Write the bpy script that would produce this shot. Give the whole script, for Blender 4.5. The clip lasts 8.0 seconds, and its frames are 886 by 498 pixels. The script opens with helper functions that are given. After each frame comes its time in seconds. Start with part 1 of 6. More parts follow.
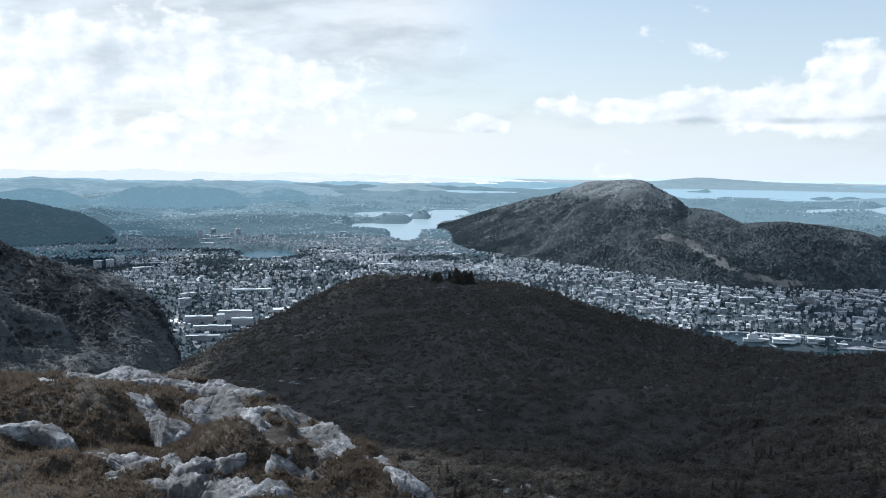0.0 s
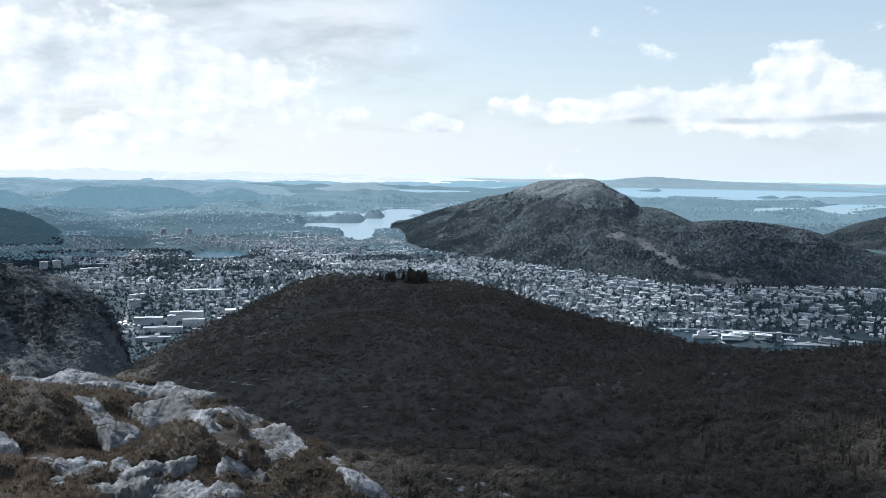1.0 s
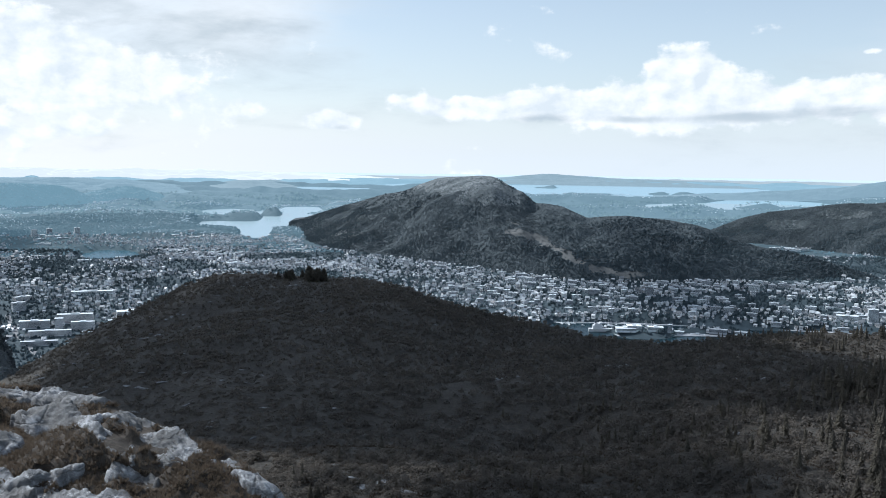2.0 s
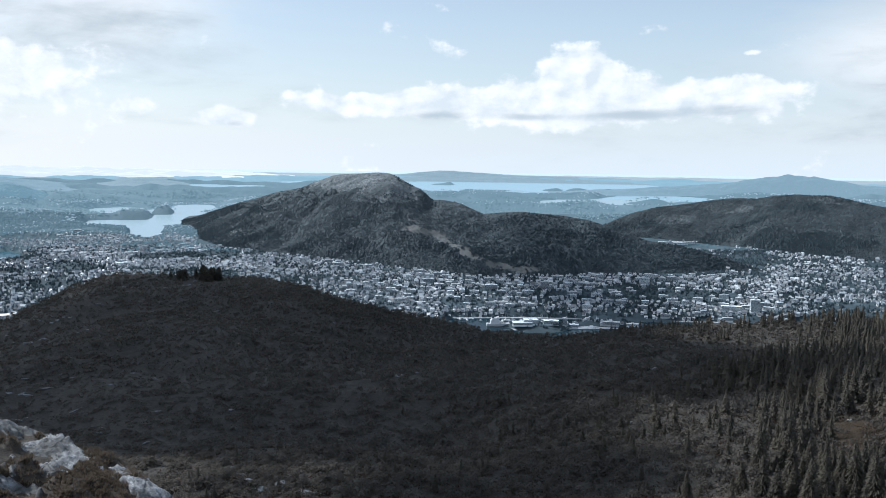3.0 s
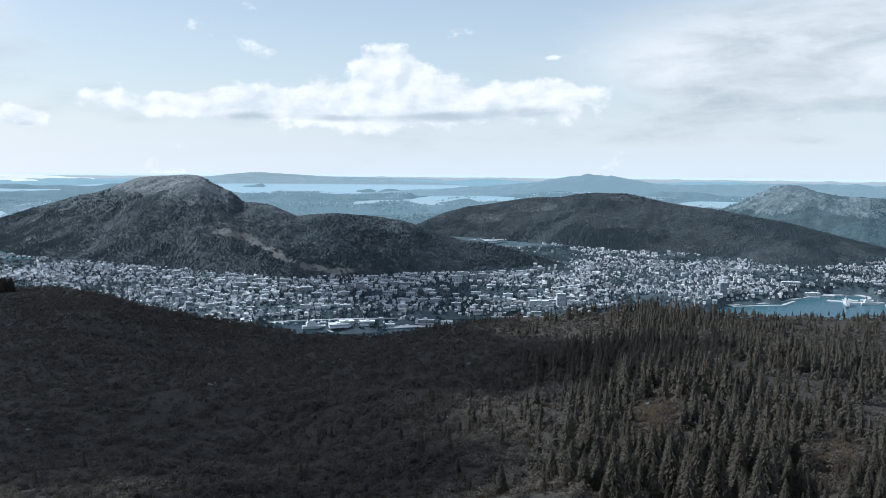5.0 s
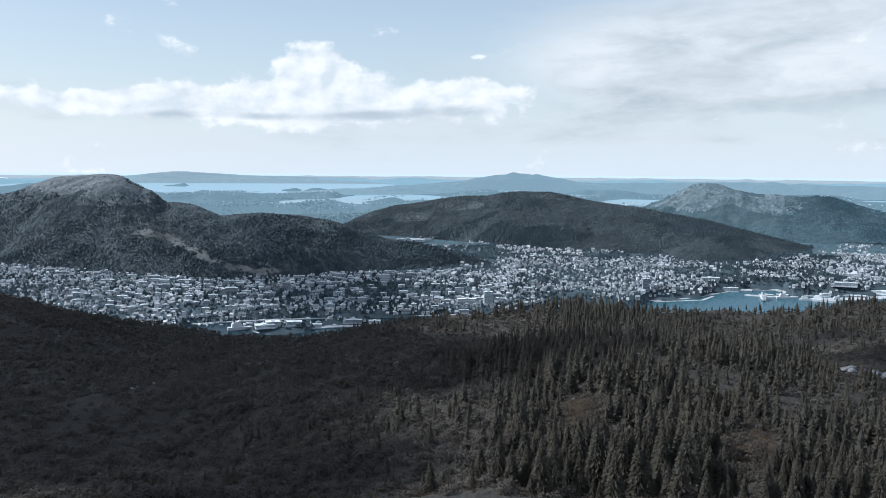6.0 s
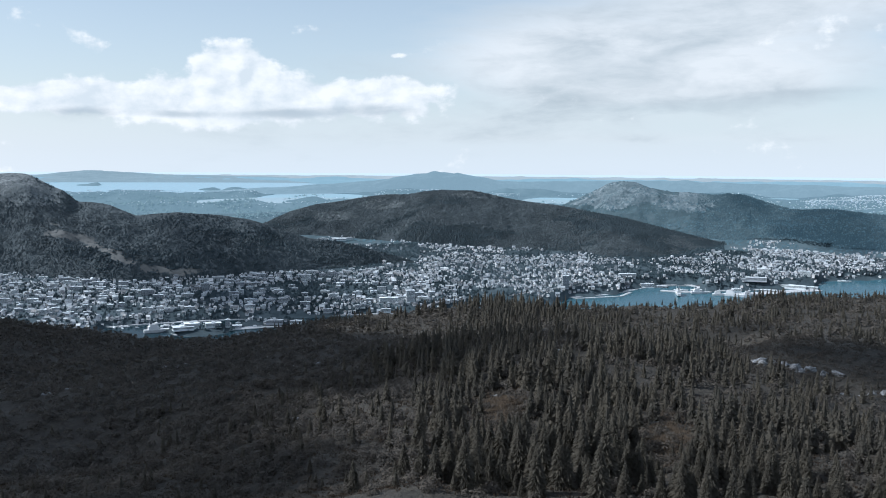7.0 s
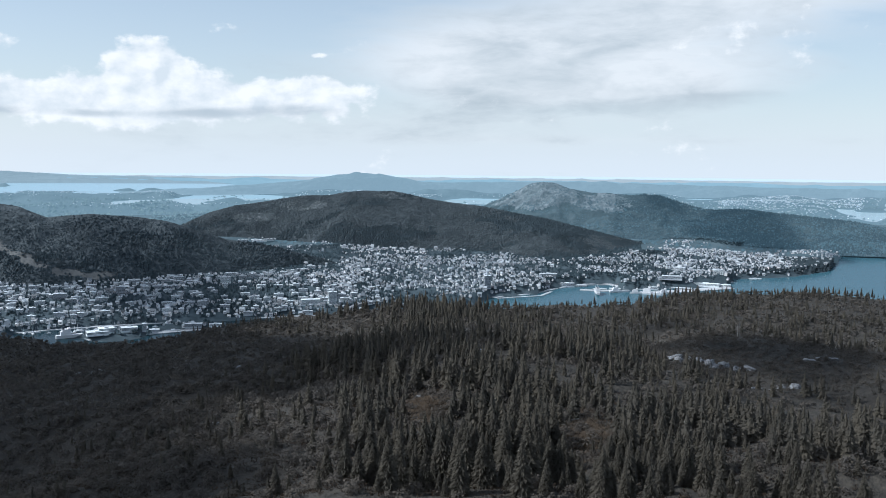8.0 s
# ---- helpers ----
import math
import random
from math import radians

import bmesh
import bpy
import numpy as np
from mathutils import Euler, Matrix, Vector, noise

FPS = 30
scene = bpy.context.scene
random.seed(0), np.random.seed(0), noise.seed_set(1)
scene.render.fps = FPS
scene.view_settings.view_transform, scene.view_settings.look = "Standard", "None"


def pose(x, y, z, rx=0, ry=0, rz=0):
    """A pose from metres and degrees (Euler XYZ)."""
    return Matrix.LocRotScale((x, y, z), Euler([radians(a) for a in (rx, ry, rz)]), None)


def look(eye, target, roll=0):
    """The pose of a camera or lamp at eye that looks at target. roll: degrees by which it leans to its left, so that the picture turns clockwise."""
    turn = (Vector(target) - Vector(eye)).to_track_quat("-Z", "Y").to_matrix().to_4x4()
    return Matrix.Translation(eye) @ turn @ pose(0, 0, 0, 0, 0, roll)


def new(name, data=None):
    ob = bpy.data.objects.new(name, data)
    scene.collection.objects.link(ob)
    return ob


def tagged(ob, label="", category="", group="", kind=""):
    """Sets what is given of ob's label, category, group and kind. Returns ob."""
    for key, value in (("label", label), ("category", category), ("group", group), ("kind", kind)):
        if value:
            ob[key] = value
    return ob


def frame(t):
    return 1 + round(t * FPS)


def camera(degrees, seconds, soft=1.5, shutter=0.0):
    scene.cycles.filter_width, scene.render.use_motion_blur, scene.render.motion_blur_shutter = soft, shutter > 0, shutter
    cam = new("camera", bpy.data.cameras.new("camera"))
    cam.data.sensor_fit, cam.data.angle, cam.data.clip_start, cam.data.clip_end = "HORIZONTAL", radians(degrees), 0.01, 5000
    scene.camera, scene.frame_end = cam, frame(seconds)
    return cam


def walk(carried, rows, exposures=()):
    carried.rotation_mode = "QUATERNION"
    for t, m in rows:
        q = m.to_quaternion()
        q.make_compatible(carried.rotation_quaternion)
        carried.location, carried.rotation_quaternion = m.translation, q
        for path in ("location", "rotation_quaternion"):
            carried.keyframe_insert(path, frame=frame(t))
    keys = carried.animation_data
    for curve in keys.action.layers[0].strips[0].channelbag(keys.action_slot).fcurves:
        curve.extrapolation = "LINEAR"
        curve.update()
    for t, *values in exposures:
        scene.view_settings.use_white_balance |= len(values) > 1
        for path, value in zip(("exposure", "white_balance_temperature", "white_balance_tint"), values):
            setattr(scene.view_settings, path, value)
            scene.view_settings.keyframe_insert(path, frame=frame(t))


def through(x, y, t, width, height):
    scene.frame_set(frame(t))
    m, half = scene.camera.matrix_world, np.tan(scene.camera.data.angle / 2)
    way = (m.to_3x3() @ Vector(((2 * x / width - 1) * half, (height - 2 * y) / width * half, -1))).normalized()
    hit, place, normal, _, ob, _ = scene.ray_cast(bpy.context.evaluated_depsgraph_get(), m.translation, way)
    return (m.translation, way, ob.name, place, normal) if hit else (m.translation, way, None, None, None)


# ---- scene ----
# The camera hovers over a mountain top and turns to the right in short runs.
EYE = 550.0
ARM = 0.65  # the lens sits this far ahead of the axis that it turns on
cam = camera(51.45, 8.0, soft=0.95)
# seconds, turn to the right, pitch, roll (degrees)
ROWS = [
    (0, 0, -5.251, -0.653), (0.5, 1.41, -5.246, -0.69), (1, 2.893, -5.263, -0.676), (1.5, 4.234, -5.282, -0.62), (1.6, 8.06, -5.4, -0.76),
    (1.7, 8.37, -5.36, -0.76), (2.2, 9.76, -5.39, -0.72), (2.6, 10.88, -5.43, -0.7), (2.7, 14.66, -5.44, -0.7), (3, 15.555, -5.48, -0.72),
    (3.5, 16.855, -5.452, -0.683), (3.6, 17.061, -5.431, -0.64), (3.7, 21.042, -5.317, -0.487), (4, 21.982, -5.322, -0.52), (4.5, 23.524, -5.272, -0.49),
    (4.6, 23.83, -5.27, -0.5), (4.7, 25.814, -5.269, -0.54), (5.2, 27.2, -5.3, -0.48), (5.7, 28.55, -5.33, -0.42), (5.8, 31.14, -5.34, -0.41),
    (6, 31.659, -5.335, -0.435), (6.5, 32.905, -5.441, -0.427), (6.7, 33.45, -5.43, -0.43), (6.8, 35.97, -5.39, -0.43), (7, 36.549, -5.377, -0.436),
    (7.5, 38.031, -5.365, -0.56), (7.6, 38.32, -5.36, -0.56), (7.7, 39.24, -5.32, -0.56), (7.8, 40.95, -5.27, -0.556), (8, 41.407, -5.285, -0.543),
]
walk(cam, [(t, pose(ARM * math.sin(radians(yaw)), ARM * (math.cos(radians(yaw)) - 1), EYE, 0, 0, -yaw) @ pose(0, 0, 0, 90 + pitch, 0, 0) @ pose(0, 0, 0, 0, 0, -roll)) for t, yaw, pitch, roll in ROWS],
     [(0.0, 0.32, 6080.0, 9.0), (3.0, 0.28, 6000.0, 9.0), (8.0, 0.2, 5950.0, 9.0)])

# ---- light ----
SUN_AZ, SUN_EL = -56.0, 41.0


def to_sun():
    a, e = radians(SUN_AZ), radians(SUN_EL)
    return Vector((math.sin(a) * math.cos(e), math.cos(a) * math.cos(e), math.sin(e)))


lamp = bpy.data.lights.new("sun", "SUN")
lamp.energy, lamp.angle, lamp.color = 4.4, radians(0.6), (1.0, 0.98, 0.95)
sun = new("sun", lamp)
sun.matrix_world = look(to_sun() * 900 + Vector((0, 0, EYE)), (0, 0, EYE))


class Nodes:
    """Small helper to write node trees as expressions."""

    def __init__(self, tree):
        self.t = tree
        tree.nodes.clear()

    def add(self, kind, ins=(), **props):
        n = self.t.nodes.new(kind)
        for k, v in props.items():
            setattr(n, k, v)
        for k, v in dict(ins).items():
            self.put(n.inputs[k], v)
        return n

    def put(self, socket, v):
        if hasattr(v, "is_output"):
            self.t.links.new(v, socket)
        else:
            socket.default_value = v

    def math(self, op, a, b=0.0, c=0.0, clamp=False):
        n = self.add("ShaderNodeMath", {0: a, 1: b, 2: c}, operation=op, use_clamp=clamp)
        return n.outputs[0]

    def noise(self, vec, scale, detail=5.0, rough=0.55, distortion=0.0):
        n = self.add("ShaderNodeTexNoise", {"Scale": scale, "Detail": detail, "Roughness": rough, "Distortion": distortion})
        if vec is not None:
            self.put(n.inputs["Vector"], vec)
        return n.outputs[0]

    def remap(self, v, a, b, c=0.0, d=1.0, smooth=False):
        n = self.add("ShaderNodeMapRange", {0: v, 1: a, 2: b, 3: c, 4: d}, clamp=True)
        n.interpolation_type = "SMOOTHSTEP" if smooth else "LINEAR"
        return n.outputs[0]

    def mix(self, f, a, b, blend="MIX"):
        n = self.add("ShaderNodeMix", data_type="RGBA", blend_type=blend)
        self.put(n.inputs[0], f)
        self.put(n.inputs[6], a if hasattr(a, "is_output") else (*a, 1.0))
        self.put(n.inputs[7], b if hasattr(b, "is_output") else (*b, 1.0))
        return n.outputs[2]


def build_sky():
    world = bpy.data.worlds.new("world")
    scene.world = world
    world.use_nodes = True
    n = Nodes(world.node_tree)
    sky = n.add("ShaderNodeTexSky", sky_type="NISHITA", sun_disc=False)
    sky.sun_elevation, sky.sun_rotation = radians(SUN_EL), radians(SUN_AZ)
    sky.altitude, sky.dust_density = 500.0, 1.0
    tc = n.add("ShaderNodeTexCoord")
    xyz = n.add("ShaderNodeSeparateXYZ", {0: tc.outputs["Generated"]})
    x, y, z = xyz.outputs
    level = n.add("ShaderNodeCombineXYZ", {0: x, 1: y, 2: n.math("MAXIMUM", z, 0.012)})
    n.put(sky.inputs[0], level.outputs[0])
    az = n.math("MULTIPLY", n.math("ARCTAN2", x, y), 57.2958)
    el = n.math("MULTIPLY", n.math("ARCSINE", z), 57.2958)
    # billows, wider than high, and the same a little towards the sun, to tell their lit sides
    def field(da, de):
        p = n.add("ShaderNodeCombineXYZ", {0: n.math("ADD", az, da), 1: n.math("MULTIPLY", n.math("ADD", el, de), 1.35), 2: 0.0}).outputs[0]
        return n.math("ADD", n.math("MULTIPLY", n.noise(p, 0.15, 4.0, 0.5, 0.2), 1.0), n.math("MULTIPLY", n.noise(p, 0.6, 8.0, 0.58, 0.1), 0.62))

    here, sunward = field(0.0, 0.0), field(-0.55, 0.45)
    wide = n.add("ShaderNodeCombineXYZ", {0: az, 1: n.math("MULTIPLY", el, 3.4), 2: 4.0}).outputs[0]
    veil = n.noise(wide, 0.075, 7.0, 0.58, 0.5)
    streak = n.noise(wide, 0.24, 6.0, 0.6, 0.3)

    def bank(a, e, wa, we):
        u = n.math("DIVIDE", n.math("SUBTRACT", az, a), wa)
        v = n.math("DIVIDE", n.math("SUBTRACT", el, e), we)
        return n.math("POWER", 2.718, n.math("MULTIPLY", n.math("ADD", n.math("MULTIPLY", u, u), n.math("MULTIPLY", v, v)), -1.0))

    def total(banks):
        out = 0.0
        for a, e, wa, we, amp in banks:
            g = n.math("MULTIPLY", bank(a, e, wa, we), amp)
            out = g if out == 0.0 else n.math("ADD", out, g)
        return out

    heaps, layer = total(CLOUD_HEAPS), total(CLOUD_LAYERS)
    bulk = n.math("ADD", heaps, n.math("MULTIPLY", n.math("SUBTRACT", here, 0.83), 1.7))
    d_heap = n.remap(bulk, 0.22, 0.5, 0.0, 0.98, True)
    d_layer = n.remap(n.math("ADD", layer, n.math("ADD", n.math("MULTIPLY", n.math("SUBTRACT", veil, 0.5), 1.5), n.math("MULTIPLY", n.math("SUBTRACT", streak, 0.5), 0.5))), 0.15, 1.0, 0.0, 0.9, True)
    lit = n.remap(n.math("SUBTRACT", here, sunward), -0.16, 0.14)
    grey = n.remap(n.math("ADD", total(CLOUD_SHADES), n.math("MULTIPLY", n.math("SUBTRACT", streak, 0.5), 0.9)), 0.2, 0.95, 0.0, 0.85, True)
    heap_col = n.mix(lit, (0.78, 0.84, 0.88), (1.06, 1.06, 1.05))
    heap_col = n.mix(grey, heap_col, (0.5, 0.58, 0.64))
    layer_col = n.mix(n.remap(n.math("ADD", veil, n.math("MULTIPLY", streak, 0.6)), 0.62, 1.02), (0.98, 1.0, 1.01), (0.58, 0.65, 0.69))
    layer_col = n.mix(n.math("MULTIPLY", grey, 0.7), layer_col, (0.5, 0.57, 0.62))
    side = n.remap(az, -32.0, 30.0, 0.0, 1.0, True)
    haze = n.math("ADD", n.remap(el, -1.0, 14.0, 0.64, 0.34, True), n.remap(el, -1.0, 5.0, 0.32, 0.0, True))
    base = n.mix(1.0, sky.outputs[0], SKY_TINT, "MULTIPLY")
    base = n.mix(haze, base, n.mix(side, (8.25, 8.22, 8.32), (6.75, 7.32, 7.8)))

    def bright(c, k):
        return n.add("ShaderNodeVectorMath", {0: c, 1: (k, k, k)}, operation="MULTIPLY").outputs[0]

    c = n.mix(d_layer, base, bright(layer_col, 7.7))
    c = n.mix(d_heap, c, bright(heap_col, 8.3))
    bg = n.add("ShaderNodeBackground", {0: c, 1: SKY_STRENGTH})
    n.add("ShaderNodeOutputWorld", {0: bg.outputs[0]})


SKY_STRENGTH = 0.1
SKY_TINT = (1.0, 1.02, 0.99)
# bearing, elevation, half width, half height (degrees), weight
CLOUD_HEAPS = [(-13.06, 5.07, 9, 2.2, 0.85), (-24.96, 4.79, 7, 3.5, 0.8), (-23.91, 1.33, 8, 1, 0.5), (-12.01, 1.72, 1.6, 0.5, 0.5), (2.12, 2.43, 1.9, 0.65, 0.95), (-2.92, 3.06, 1.3, 0.6, 0.75), (12.76, 3.48, 6, 0.8, 0.95), (22.77, 3.45, 8, 1.3, 1.05), (24.04, 5.64, 2.6, 1.4, 0.85), (32.15, 4.2, 4, 1, 0.85), (33.6, 6.48, 0.7, 0.25, 0.7)]
CLOUD_LAYERS = [(-18.07, 8.36, 20, 6, 0.95), (-2.24, 9.12, 6, 3, 0.5), (42.51, 6.22, 9, 3, 1.2), (55.4, 5.33, 9, 2.6, 1.05), (59.3, 10.15, 14, 2.6, 1.1), (24.78, 2.37, 22, 0.8, 0.45), (49.51, 1.48, 30, 0.4, 0.35)]
CLOUD_SHADES = [(-20.01, 5.95, 2, 1.2, 0.7), (-1.73, 7.94, 4, 0.9, 0.6), (-25.03, 9.25, 4, 0.8, 0.7), (15.26, 2.68, 2, 0.4, 0.9), (20.82, 2.74, 2.4, 0.3, 0.8), (26.75, 2.87, 3, 0.4, 0.9), (32.66, 3.11, 3, 0.5, 0.8), (-21.95, 2.75, 3, 0.4, 0.5), (2.82, 2.09, 0.8, 0.25, 0.5), (51.47, 3.39, 7, 0.55, 0.95), (58.4, 3.99, 5, 0.45, 0.95), (46.45, 7.47, 8, 1.2, 0.5), (40.61, 3.95, 4, 1.2, 0.35), (67.32, 5.71, 4, 0.4, 0.6)]
build_sky()

# ---- numbers for the land: bearing and distance from the mountain top ----
# Beyond 1200 m the country is drawn together towards 4900 m, as in a relief model, so that its horizon has room.


def squash(r):
    q = np.maximum(r - 1200.0, 0.0)
    return np.minimum(r, 1200.0) + q / (1.0 + q / 3700.0)


def spot(az, r, z):
    """World places from bearings (degrees), true distances and heights over the eye."""
    az, r, z = np.broadcast_arrays(np.asarray(az, float), np.asarray(r, float), np.asarray(z, float))
    k = squash(r) / r
    a = np.radians(az)
    return np.stack([np.sin(a) * r * k, np.cos(a) * r * k, EYE + z * k], -1)


TABLE = np.random.RandomState(7).rand(256, 256)


def vnoise(x, y):
    xi, yi = np.floor(x).astype(int), np.floor(y).astype(int)
    fx, fy = x - xi, y - yi
    fx, fy = fx * fx * (3 - 2 * fx), fy * fy * (3 - 2 * fy)
    a, b = TABLE[xi % 256, yi % 256], TABLE[(xi + 1) % 256, yi % 256]
    c, d = TABLE[xi % 256, (yi + 1) % 256], TABLE[(xi + 1) % 256, (yi + 1) % 256]
    return (a * (1 - fx) + b * fx) * (1 - fy) + (c * (1 - fx) + d * fx) * fy - 0.5


def fbm(x, y, octaves=5, gain=0.5):
    out, amp = 0.0, 1.0
    for i in range(octaves):
        out = out + amp * vnoise(x * 2 ** i + 17.3 * i, y * 2 ** i + 9.1 * i)
        amp *= gain
    return out


def along(points, az, soft=0.0):
    """Values at bearings, by straight lines between the points; soft: degrees over which the corners are rounded."""
    p = np.array(points)
    if not soft:
        return np.interp(az, p[:, 0], p[:, 1])
    return sum(np.interp(az + soft * d, p[:, 0], p[:, 1]) for d in np.linspace(-1, 1, 9)) / 9.0


def smooth(a, b, x):
    t = np.clip((x - a) / (b - a), 0, 1)
    return t * t * (3 - 2 * t)


def flat_xy(az, r):
    a = np.radians(az)
    return np.sin(a) * r, np.cos(a) * r


# elevation of the near skyline, its distance, and the hollow in front of it
NEAR_EL = [(-180, -12), (-60, -14), (-30, -16.4), (-20, -14.6), (-16.42, -12.47), (-15.25, -11.69), (-13.39, -10.74), (-12.03, -10.1), (-9.96, -9.21), (-7.87, -8.27), (-6.48, -7.68), (-5.07, -7.16), (-2.96, -6.94), (-0.83, -6.93), (2.72, -7.23), (4.13, -7.31), (6.25, -7.66), (8.01, -8.21), (9.76, -8.84), (11.84, -9.34), (13.88, -9.69), (16.22, -10), (18.19, -10.44), (19.04, -10.59), (22.6, -10.75), (24.74, -10.54), (27.21, -10.14), (29.67, -9.9), (32.45, -9.7), (36.69, -9.43), (38.46, -9.08), (40.59, -8.9), (43.79, -9.04), (47.32, -8.97), (50.81, -8.79), (52.87, -8.62), (54.22, -8.39), (55.89, -7.91), (58.51, -7.62), (60.75, -7.4), (62.62, -7.2), (64.14, -7.21), (67.34, -7.39), (70, -7.5), (80, -9), (180, -12)]
NEAR_R = [(-180, 600), (-20, 700), (-14, 820), (-4, 950), (4, 950), (14, 820), (22, 740), (36, 640), (50, 640), (60, 760), (70, 780), (180, 600)]
HOLLOW = [(-180, -90), (-30, -150), (-12, -122), (0, -120), (15, -118), (30, -95), (45, -86), (60, -95), (72, -96), (180, -90)]
SHORE = [(-180, 30), (8, 30), (12, 12), (14.5, 11.2), (16, 9.78), (20, 9.72), (24, 9.66), (34, 9.45), (40, 8.95), (43.1, 8.9), (44.5, 8.25), (47.3, 8.0), (48, 7.7), (50.7, 7.25), (52.2, 7.22), (52.6, 7.6), (54.2, 7.5), (58.8, 7.05), (59.1, 6.65), (62.3, 6.38),
         (64.3, 5.95), (64.7, 5.45), (64.95, 4.95), (75, 4.9), (90, 6), (110, 30), (180, 30)]
# bearing, depression, half widths
LAKES = [(-1.42, 3.54, 2.3, 0.5), (-2.4, 4.25, 0.95, 0.55), (-4.38, 3.95, 1.5, 0.34), (0.36, 3.07, 1.4, 0.27), (-3.8, 3.15, 1.7, 0.24), (-10.75, 5.74, 1.7, 0.38), (20.5, 1.6, 10.0, 0.36), (25.3, 2.5, 4.0, 0.26), (28.8, 2.15, 3.2, 0.2), (9.0, 1.4, 3.5, 0.1), (-1.06, 1.68, 6.5, 0.1), (43.63, 2.33, 2.2, 0.22), (67.43, 2.53, 3, 0.28), (63.44, 1.79, 4, 0.1), (35.72, 2.23, 3, 0.08), (71.41, 3.17, 3, 0.3), (66.04, 2.89, 1.6, 0.12), (64.38, 4.8, 1.5, 0.16), (51.54, 1.61, 3, 0.05), (45.6, 1.55, 3, 0.05), (30.75, 1.82, 2, 0.07), (56.5, 1.99, 1.5, 0.05), (-8.96, 2.59, 1.4, 0.06), (-15.4, 3.1, 0.7, 0.05), (8.91, 2.18, 2.4, 0.07)]
ISLES = [(-3.1, 3.48, 1.3, 0.2), (-1.42, 3.23, 0.8, 0.11), (21.6, 10.25, 2.4, 0.22), (26.2, 9.95, 2.6, 0.12), (18, 1.8, 1.6, 0.035), (22.3, 1.74, 0.7, 0.04), (23.9, 1.8, 1.0, 0.04), (26.4, 1.85, 1.5, 0.06), (15.5, 1.45, 0.7, 0.03), (28.26, 2.4, 1.8, 0.06), (66.43, 2.39, 1.2, 0.07)]


def wetness(az, r):
    """Positive on water."""
    e = np.degrees(np.arctan(EYE / r))
    x, y = az * 0.9, e * 6.0
    w = fbm(x, y, 4) * 0.5
    f = (e - along(SHORE, az)) / 0.12
    for a, d, wa, wd in LAKES:
        f = np.maximum(f, 3.0 * (1.0 - np.sqrt(((az - a) / wa) ** 2 + ((e - d) / wd) ** 2)) + w)
    f = np.maximum(f, (0.86 - e) / 0.05 + 2 * w)
    for a, d, wa, wd in ISLES:
        f = np.minimum(f, -3.0 * (1.0 - np.sqrt(((az - a) / wa) ** 2 + ((e - d) / wd) ** 2)) + w * 0.7)
    return f


def land_z(az, r):
    """The low country round the town, over the eye."""
    x, y = flat_xy(az, r)
    rise = 4 + 22 * smooth(3000, 3900, r) + 6 * smooth(1500, 3000, r)
    bumps = np.maximum(fbm(x / 900, y / 900, 4), -0.2) * (60 + 70 * smooth(7000, 12000, r)) * smooth(3900, 7000, r) * (1 - 0.5 * smooth(15000, 40000, r))
    w = wetness(az, r)
    return -EYE + np.where(w > 0, -6.0, 0) + (rise + bumps + 4) * smooth(0, -1.2, w)


def near_z(az, r):
    rc = along(NEAR_R, az, 3.0)
    zc = rc * np.tan(np.radians(along(NEAR_EL, az, 0.8)))
    zh = along(HOLLOW, az, 5.0)
    z = np.interp(r, [0, 14, 60, 150, 240], [-8, -9, -33, -71, -84])
    h1 = smooth(180, 420, r)
    z = z * (1 - h1) + zh * h1
    s = smooth(0.52, 1.0, r / rc)
    z = z * (1 - s) + zc * s
    x, y = flat_xy(az, r)
    z = z + smooth(60, 250, r) * (1 - 0.75 * smooth(0.75, 0.98, r / rc)) * (fbm(x / 110, y / 110, 5) * 16 + fbm(x / 17, y / 17, 3) * 2.0)
    drop = np.maximum(r - rc * 1.02, 0)
    return z - drop * 0.75 - drop ** 2 / 900


def ground_z(az, r):
    return np.where(r < 2600, np.maximum(near_z(az, r), land_z(az, r)), land_z(az, r))


def polar_mesh(name, az, r, z, close=False, cut=None):
    """A sheet over bearings x distances; cut: faces to leave out."""
    a2, r2 = np.meshgrid(az, r)
    co = spot(a2, r2, z).reshape(-1, 3)
    n, m = len(r), len(az)
    i, j = np.meshgrid(np.arange(n - 1), np.arange(m if close else m - 1), indexing="ij")
    i, j = i.ravel(), j.ravel()
    k = (j + 1) % m
    faces = np.stack([i * m + j, i * m + k, (i + 1) * m + k, (i + 1) * m + j], 1)
    if cut is not None:
        faces = faces[~cut.ravel()[faces].all(1)]
    return numpy_mesh(name, co, faces)


def numpy_mesh(name, co, faces, slots=None, flat=False):
    """co: n x 3, faces: m x k of one size."""
    me = bpy.data.meshes.new(name)
    m, k = faces.shape
    me.vertices.add(len(co))
    me.vertices.foreach_set("co", np.ascontiguousarray(co, dtype=np.float32).ravel())
    me.loops.add(m * k)
    me.loops.foreach_set("vertex_index", np.ascontiguousarray(faces, dtype=np.int32).ravel())
    me.polygons.add(m)
    me.polygons.foreach_set("loop_start", np.arange(0, m * k, k, dtype=np.int32))
    me.polygons.foreach_set("use_smooth", np.full(m, not flat))
    if slots is not None:
        me.polygons.foreach_set("material_index", slots.astype(np.int32))
    me.update(calc_edges=True)
    me.validate()
    return me


